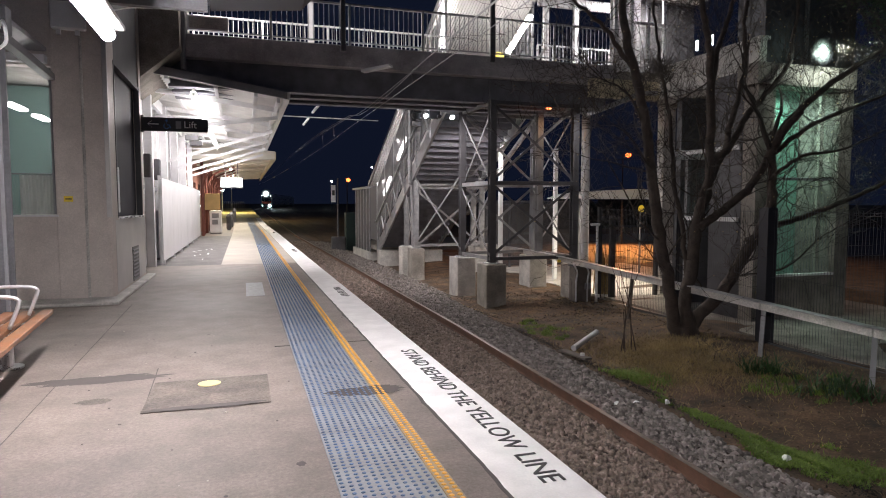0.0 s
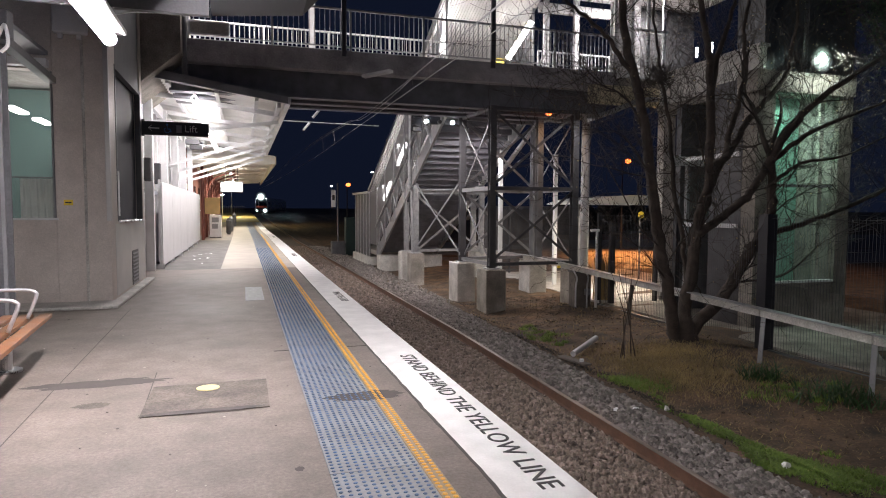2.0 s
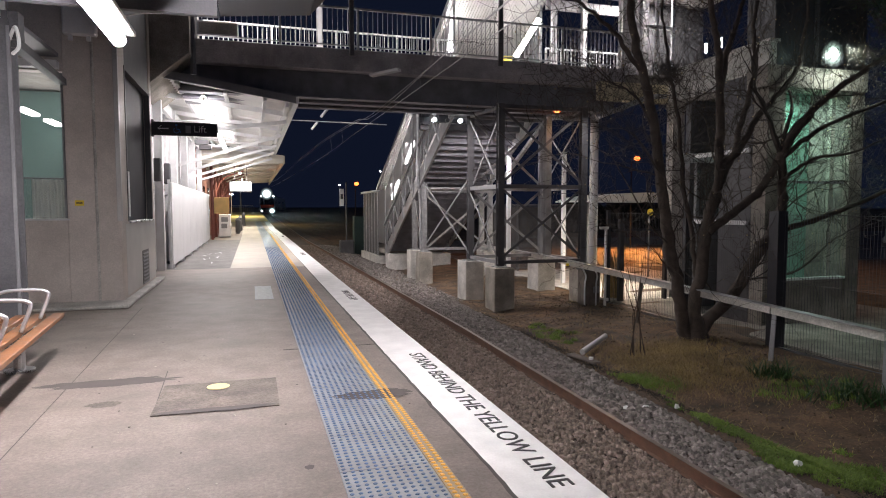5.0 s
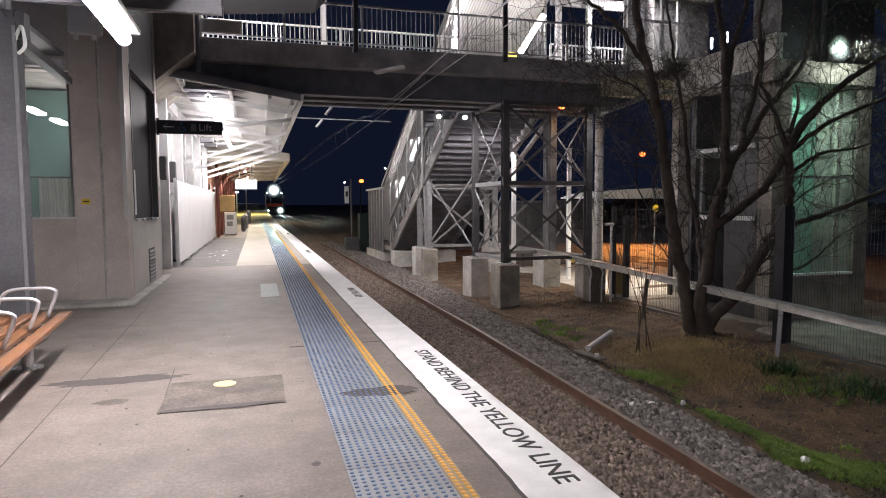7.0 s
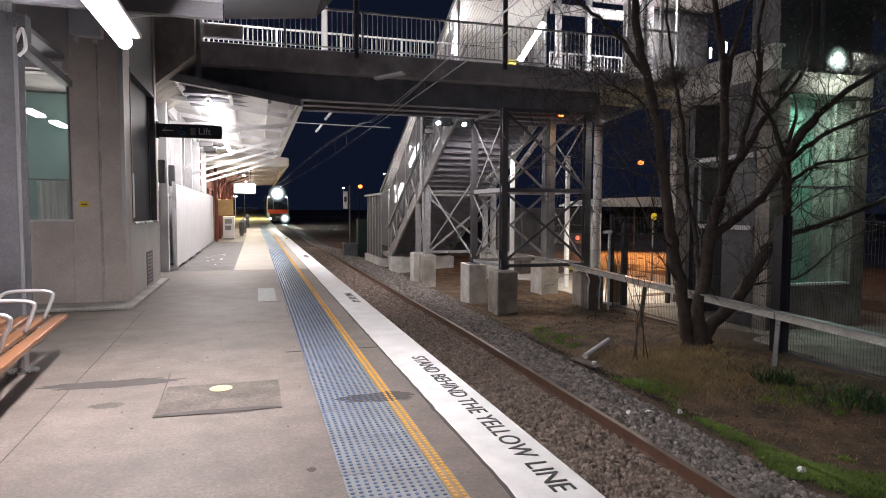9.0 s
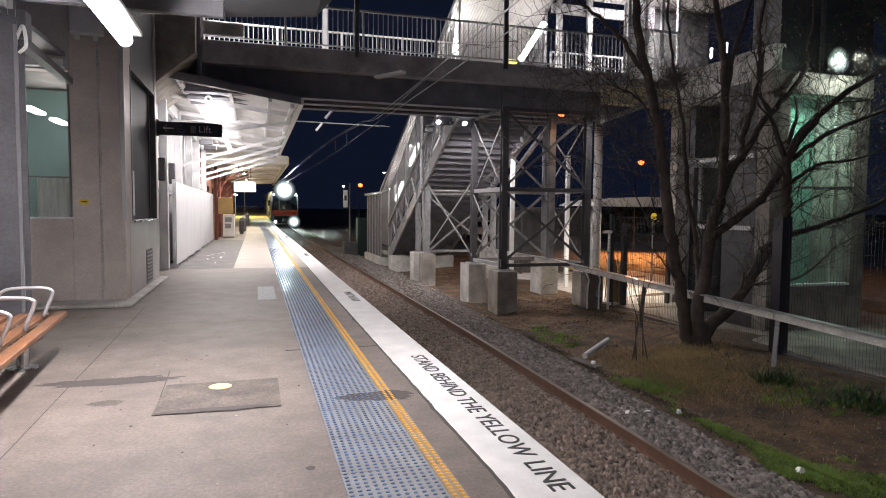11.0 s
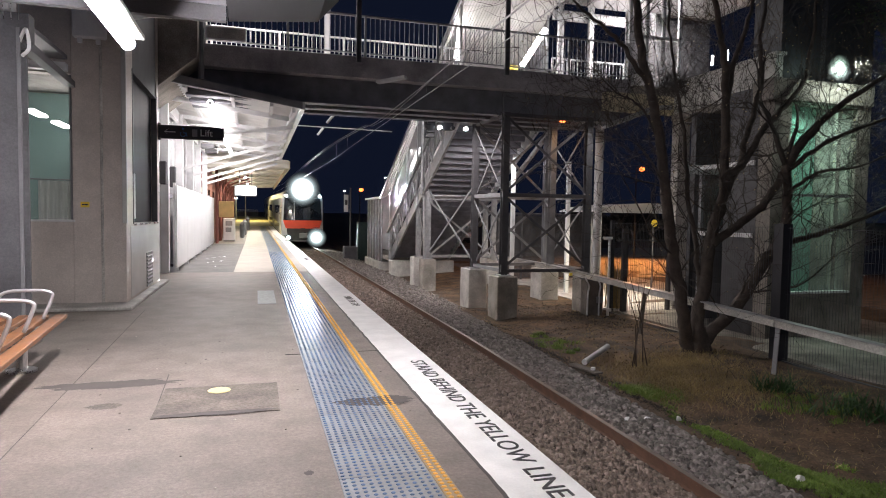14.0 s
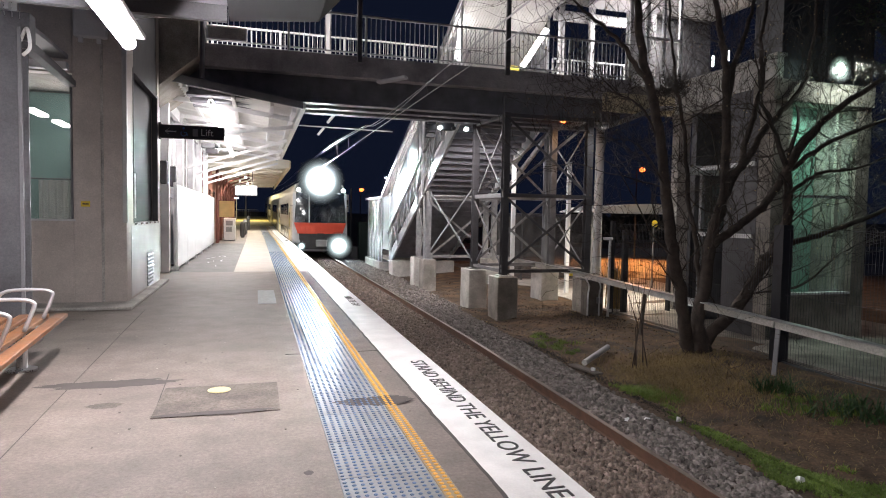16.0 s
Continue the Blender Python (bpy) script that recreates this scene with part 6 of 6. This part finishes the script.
for x, y in ((5.27, 6.85), (4.82, 6.88), (4.57, 6.94), (5.3, 4.95)):
    lt = thing("litter", (x, y, ground_z(x, y)), "small crumpled white litter on stones", "litter", "litter")
    b = bmesh.new()
    bmesh.ops.create_icosphere(b, subdivisions=1, radius=0.035, matrix=Matrix.Translation((x, y, ground_z(x, y) + 0.04)))
    for v in b.verts:
        v.co += Vector((random.uniform(-0.02, 0.02), random.uniform(-0.02, 0.02), random.uniform(-0.012, 0.012)))
    part("scrap", b, WHITE, lt)
sap = thing("sapling", (7.2, 9.3, -1.1), "thin bare sapling stems on the bank", "sapling")
for k in range(5):
    x, y = 6.75 + random.uniform(-0.15, 0.15), 9.9 + random.uniform(-0.1, 0.1)
    part("stem", tube([(x, y, -1.25), (x + random.uniform(-0.2, 0.2), y, -0.4), (x + random.uniform(-0.5, 0.4), y, 0.3 + random.random() * 0.4)], 0.012, n=5, r_end=0.004), BARK, sap)


# ---- train ----
def carriage(lead):
    """A double deck carriage; its front face at the origin, rail level at z = 0, body towards +y."""
    th = thing("lead_carriage" if lead else "carriage", (0, 0, 0), "double deck electric train carriage with red front band" if lead else "stainless double deck electric train carriage", "train", "train")
    half, L = 1.5, 20.0
    prof = [(-half + 0.12, 0.55), (-half, 0.8), (-half, 2.4), (-half + 0.03, 3.6), (-half + 0.18, 4.08), (-0.8, 4.3), (0.8, 4.3), (half - 0.18, 4.08), (half - 0.03, 3.6), (half, 2.4), (half, 0.8), (half - 0.12, 0.55)]
    y0 = 0.9 if lead else 0.15
    part("body", prism(prof, y0, L - 0.15), TRAIN_S, th)
    part("underframe", box(-1.2, 1.2, 1.5, L - 0.8, 0.28, 0.55), UNDER, th)
    part("roof_pod", box(-0.8, 0.8, 5.0, 14.0, 4.2, 4.42, 0.05), UNDER, th)
    for s in (-1, 1):
        for k in range(5):
            y = 4.6 + k * 2.3
            for z0, z1 in ((0.95, 1.6), (2.35, 3.05)):
                part("window", box(s * half - 0.012, s * half + 0.012, y, y + 1.7, z0, z1), GLASS_D, th, "dark window")
        for y in (2.2, 16.6):
            d = part("door", box(s * half - 0.014, s * half + 0.014, y, y + 1.5, 0.75, 2.75), CREAM, th, "yellow door pair")
            part("door_window", box(s * half - 0.018, s * half + 0.018, y + 0.15, y + 1.35, 1.5, 2.5), GLASS_D, d)
        part("side_band", box(s * half - 0.01, s * half + 0.01, 1.0, L - 0.3, 0.82, 0.9), UNDER, th)
    for y in (3.2, L - 3.2):
        for s in (-0.75, 0.75):
            for dy in (-1.1, 1.1):
                part("wheel", disc((s, y + dy, 0.46), 0.45, "x", 0.12, 20), UNDER, th)
        part("bogie", box(-1.1, 1.1, y - 1.5, y + 1.5, 0.25, 0.62, 0.03), UNDER, th)
    if not lead:
        return th

    def nose(z0, z1, w0, w1, d0, d1, dm, bulge=0.16, n=10):
        """A bowed panel across the front from z0 to z1, with its mould depth dm."""
        bm = bmesh.new()
        rows = []
        for z, w, d in ((z0, w0, d0), (z1, w1, d1)):
            rows.append([bm.verts.new((-w + 2 * w * i / n, d + bulge * (2 * i / n - 1) ** 2, z)) for i in range(n + 1)])
            rows.append([bm.verts.new((-w + 2 * w * i / n, d + bulge * (2 * i / n - 1) ** 2 + dm, z)) for i in range(n + 1)])
        for a, c in ((0, 2), (2, 3), (3, 1), (1, 0)):
            for i in range(n):
                bm.faces.new((rows[a][i], rows[a][i + 1], rows[c][i + 1], rows[c][i]))
        for i in (0, n):
            bm.faces.new((rows[0][i], rows[2][i], rows[3][i], rows[1][i]))
        return bm

    part("cab_shell", nose(0.85, 3.55, 1.5, 1.46, 0.12, 0.26, 0.9), TRAIN_W, th, "white moulded cab")
    part("cab_roof", nose(3.552, 4.28, 1.46, 0.95, 0.262, 0.45, 0.7), TRAIN_S, th, "silver cab roof")
    part("windscreen", nose(1.95, 3.62, 1.40, 1.30, 0.085, 0.22, 0.06), GLASS_S, th, "dark wraparound windscreen")
    part("front_band", nose(1.36, 1.96, 1.22, 1.42, 0.07, 0.08, 0.06), TRAIN_R, th, "orange red front band")
    part("lower_cowl", nose(0.5, 1.38, 1.15, 1.15, 0.06, 0.07, 0.1), UNDER, th, "black coupler recess")
    part("skirt", nose(0.40, 0.52, 1.3, 1.3, 0.1, 0.1, 0.3), STEEL_G, th)
    part("coupler", box(-0.22, 0.22, -0.35, 0.1, 0.72, 1.0, 0.03), GALV, th)
    part("coupler_head", box(-0.3, 0.3, -0.45, -0.34, 0.68, 1.05, 0.03), STEEL_G, th)
    part("brow", nose(3.63, 4.3, 1.34, 1.05, 0.2, 0.38, 0.06), UNDER, th, "black brow over the windscreen")
    part("wiper", bar((-0.4, 0.07, 2.0), (0.15, 0.13, 2.9), 0.025, 0.02), RUBBER, th)
    part("wiper", bar((0.4, 0.07, 2.0), (0.75, 0.15, 2.8), 0.025, 0.02), RUBBER, th)
    part("cab_pillar", bar((-0.62, 0.06, 1.98), (-0.62, 0.2, 3.6), 0.06, 0.03), TRAIN_W, th)
    # Dark cylinders added behind the headlights to keep their light off the cab.
    part("lamp_shield", disc((-0.02, 0.02, 4.22), 0.62, "y", 0.5, 28), UNDER, th)
    # Headlight discs are oversized to carry the lamps' glare.
    part("headlight", disc((-0.06, -0.28, 4.24), 1.36, "y", 0.02, 32), HEAD, th, "top headlight cluster widened by painted glare")
    part("lamp_shield", disc((0.98, -0.1, 0.72), 0.42, "y", 0.4, 20), UNDER, th)
    part("lamp_shield", disc((-1.05, -0.1, 0.70), 0.14, "y", 0.4, 16), UNDER, th)
    part("headlight", disc((0.96, -0.315, 0.72), 0.8, "y", 0.02, 28), HEAD_S, th, "lower headlight widened by painted glare")
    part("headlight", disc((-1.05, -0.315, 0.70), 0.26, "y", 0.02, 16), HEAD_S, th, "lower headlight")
    part("marker_light", disc((1.2, -0.05, 3.75), 0.1, "y", 0.1, 14), MARKER, th)
    part("marker_light", disc((-1.2, -0.05, 3.75), 0.1, "y", 0.1, 14), MARKER, th)
    for s in (-1, 1):
        part("mirror_arm", bar((s * 1.42, 0.55, 2.9), (s * 1.62, 0.35, 2.9), 0.03), STEEL_D, th)
    return th


LEAD = carriage(True)
CARS = [LEAD] + [carriage(False)]
for k in range(2):
    CARS.append(copy_thing(CARS[1], pose(0, 0, 0)))


# ---- vehicle on the street ----
UTE_W = mat("white_vehicle_paint", (0.62, 0.60, 0.57), 0.35, scale=2, var=0.08, bump=0.0, coat=0.4)
TAIL = glow("red_tail_lamp", (1.0, 0.04, 0.03), 9.0)
PLATE_W = mat("pale_rear_board", (0.65, 0.60, 0.45), 0.5, scale=5, var=0.15, bump=0.0)


def utility_truck():
    """A crew cab utility truck, ground at z = 0, its nose towards +y."""
    th = thing("utility_truck", (0, 0, 0), "white crew cab utility truck with open tray", "truck")
    w = 0.9
    part("bonnet", prism_x([(2.45, 0.5), (2.5, 0.85), (2.3, 1.02), (1.25, 1.12), (1.25, 0.45), (2.4, 0.42)], -w, w), UTE_W, th)
    part("body", prism_x([(1.248, 0.42), (1.248, 1.12), (-0.95, 1.14), (-0.95, 0.42)], -w, w), UTE_W, th)
    part("cab", prism_x([(1.1, 1.142), (0.45, 1.72), (-0.7, 1.76), (-0.93, 1.142)], -w + 0.1, w - 0.1), UTE_W, th)
    part("windscreen", prism_x([(1.09, 1.17), (0.49, 1.70), (0.52, 1.72), (1.13, 1.18)], -w + 0.16, w - 0.16), GLASS_D, th, "dark windscreen")
    part("rear_window", prism_x([(-0.90, 1.2), (-0.75, 1.66), (-0.78, 1.67), (-0.94, 1.2)], -w + 0.2, w - 0.2), GLASS_D, th, "dark rear window")
    for e in (-1, 1):
        for ya, yb in ((0.05, 0.85), (-0.75, -0.05)):
            part("side_window", prism_x([(yb, 1.2), (min(yb, 0.42), 1.64), (ya, 1.66), (ya, 1.2)], e * (w - 0.1) - 0.012, e * (w - 0.1) + 0.012), GLASS_D, th, "dark side window")
        part("tray_side", box(e * w - 0.03, e * w + 0.03, -2.5, -0.97, 0.62, 1.12, 0.01), UTE_W, th)
        part("tail_lamp", box(e * (w - 0.09) - 0.07, e * (w - 0.09) + 0.07, -2.57, -2.535, 0.82, 1.02), TAIL, th, "lit red tail lamp")
        part("headlamp", box(e * (w - 0.2) - 0.14, e * (w - 0.2) + 0.14, 2.47, 2.515, 0.72, 0.86), STEEL_W, th, "pale headlamp")
        part("mirror", box(e * (w + 0.1) - 0.09, e * (w + 0.1) + 0.09, 0.8, 0.9, 1.15, 1.35, 0.02), UNDER, th)
        for y in (1.7, -1.6):
            wh = part("wheel", disc((e * (w - 0.12), y, 0.37), 0.37, "x", 0.24, 22), RUBBER, th)
            part("rim", disc((e * (w + 0.005), y, 0.37), 0.22, "x", 0.02, 16), GALV, wh)
    part("tailgate", box(-w, w, -2.53, -2.47, 0.60, 1.12, 0.01), UTE_W, th)
    part("tray_floor", box(-w + 0.03, w - 0.03, -2.46, -0.97, 0.55, 0.62), UNDER, th)
    part("rear_board", box(-0.26, 0.26, -2.56, -2.532, 0.64, 0.76), PLATE_W, th, "pale rear plate")
    part("rear_bumper", box(-w, w, -2.66, -2.54, 0.42, 0.57, 0.02), STEEL_D, th)
    part("front_bumper", box(-w, w, 2.41, 2.56, 0.36, 0.6, 0.03), STEEL_D, th)
    part("chassis", box(-0.6, 0.6, -2.4, 2.3, 0.28, 0.415), UNDER, th)
    return th


TRUCK = utility_truck()
# seconds, x, y and bearing of the truck
DRIVE = [(0.0, 67.0, 25.4, -88), (6.6, 27.2, 26.9, -84), (7.1, 24.4, 27.7, -68), (7.5, 22.9, 29.2, -58), (7.7, 22.1, 30.0, -52), (7.9, 21.4, 30.9, -36),
         (8.1, 20.6, 32.0, -18), (8.4, 20.35, 34.2, -4), (8.8, 20.8, 37.3, 0), (9.2, 20.6, 40.6, 0), (10.2, 20.2, 48.0, 0), (11.2, 19.1, 54.0, 0), (12.2, 18.4, 57.5, 0), (16.0, 18.4, 57.6, 0)]

# front of the train along the line, time by time
RUN = [(0.0, 193.0), (1.0, 180.5), (2.0, 168.5), (3.0, 157.0), (4.0, 146.0), (5.0, 135.3), (6.0, 124.8), (7.0, 114.2), (8.0, 103.5), (9.0, 93.0), (10.0, 82.8), (11.0, 73.0),
       (11.5, 68.3), (12.0, 63.6), (12.5, 59.2), (13.0, 55.0), (13.5, 51.2), (14.0, 47.5), (14.5, 44.0), (15.0, 40.8), (15.5, 37.8), (16.0, 35.0)]


def motions():
    for k, car in enumerate(CARS):
        rows = []
        for t, y in RUN:
            ya, yb = y + 20.0 * k, y + 20.0 * k + 20.0
            a = Vector((track_x(ya), ya, RAIL_Z + grade(ya)))
            c = Vector((track_x(yb), yb, RAIL_Z + grade(yb)))
            d = c - a
            rows.append((t, pose(*a, math.degrees(math.atan2(d.z, d.y)), 0, -math.degrees(math.atan2(d.x, d.y)))))
        walk(car, rows)
    walk(TRUCK, [(t, pose(x, y, -1.03, 0, 0, -b)) for t, x, y, b in DRIVE])


motions()
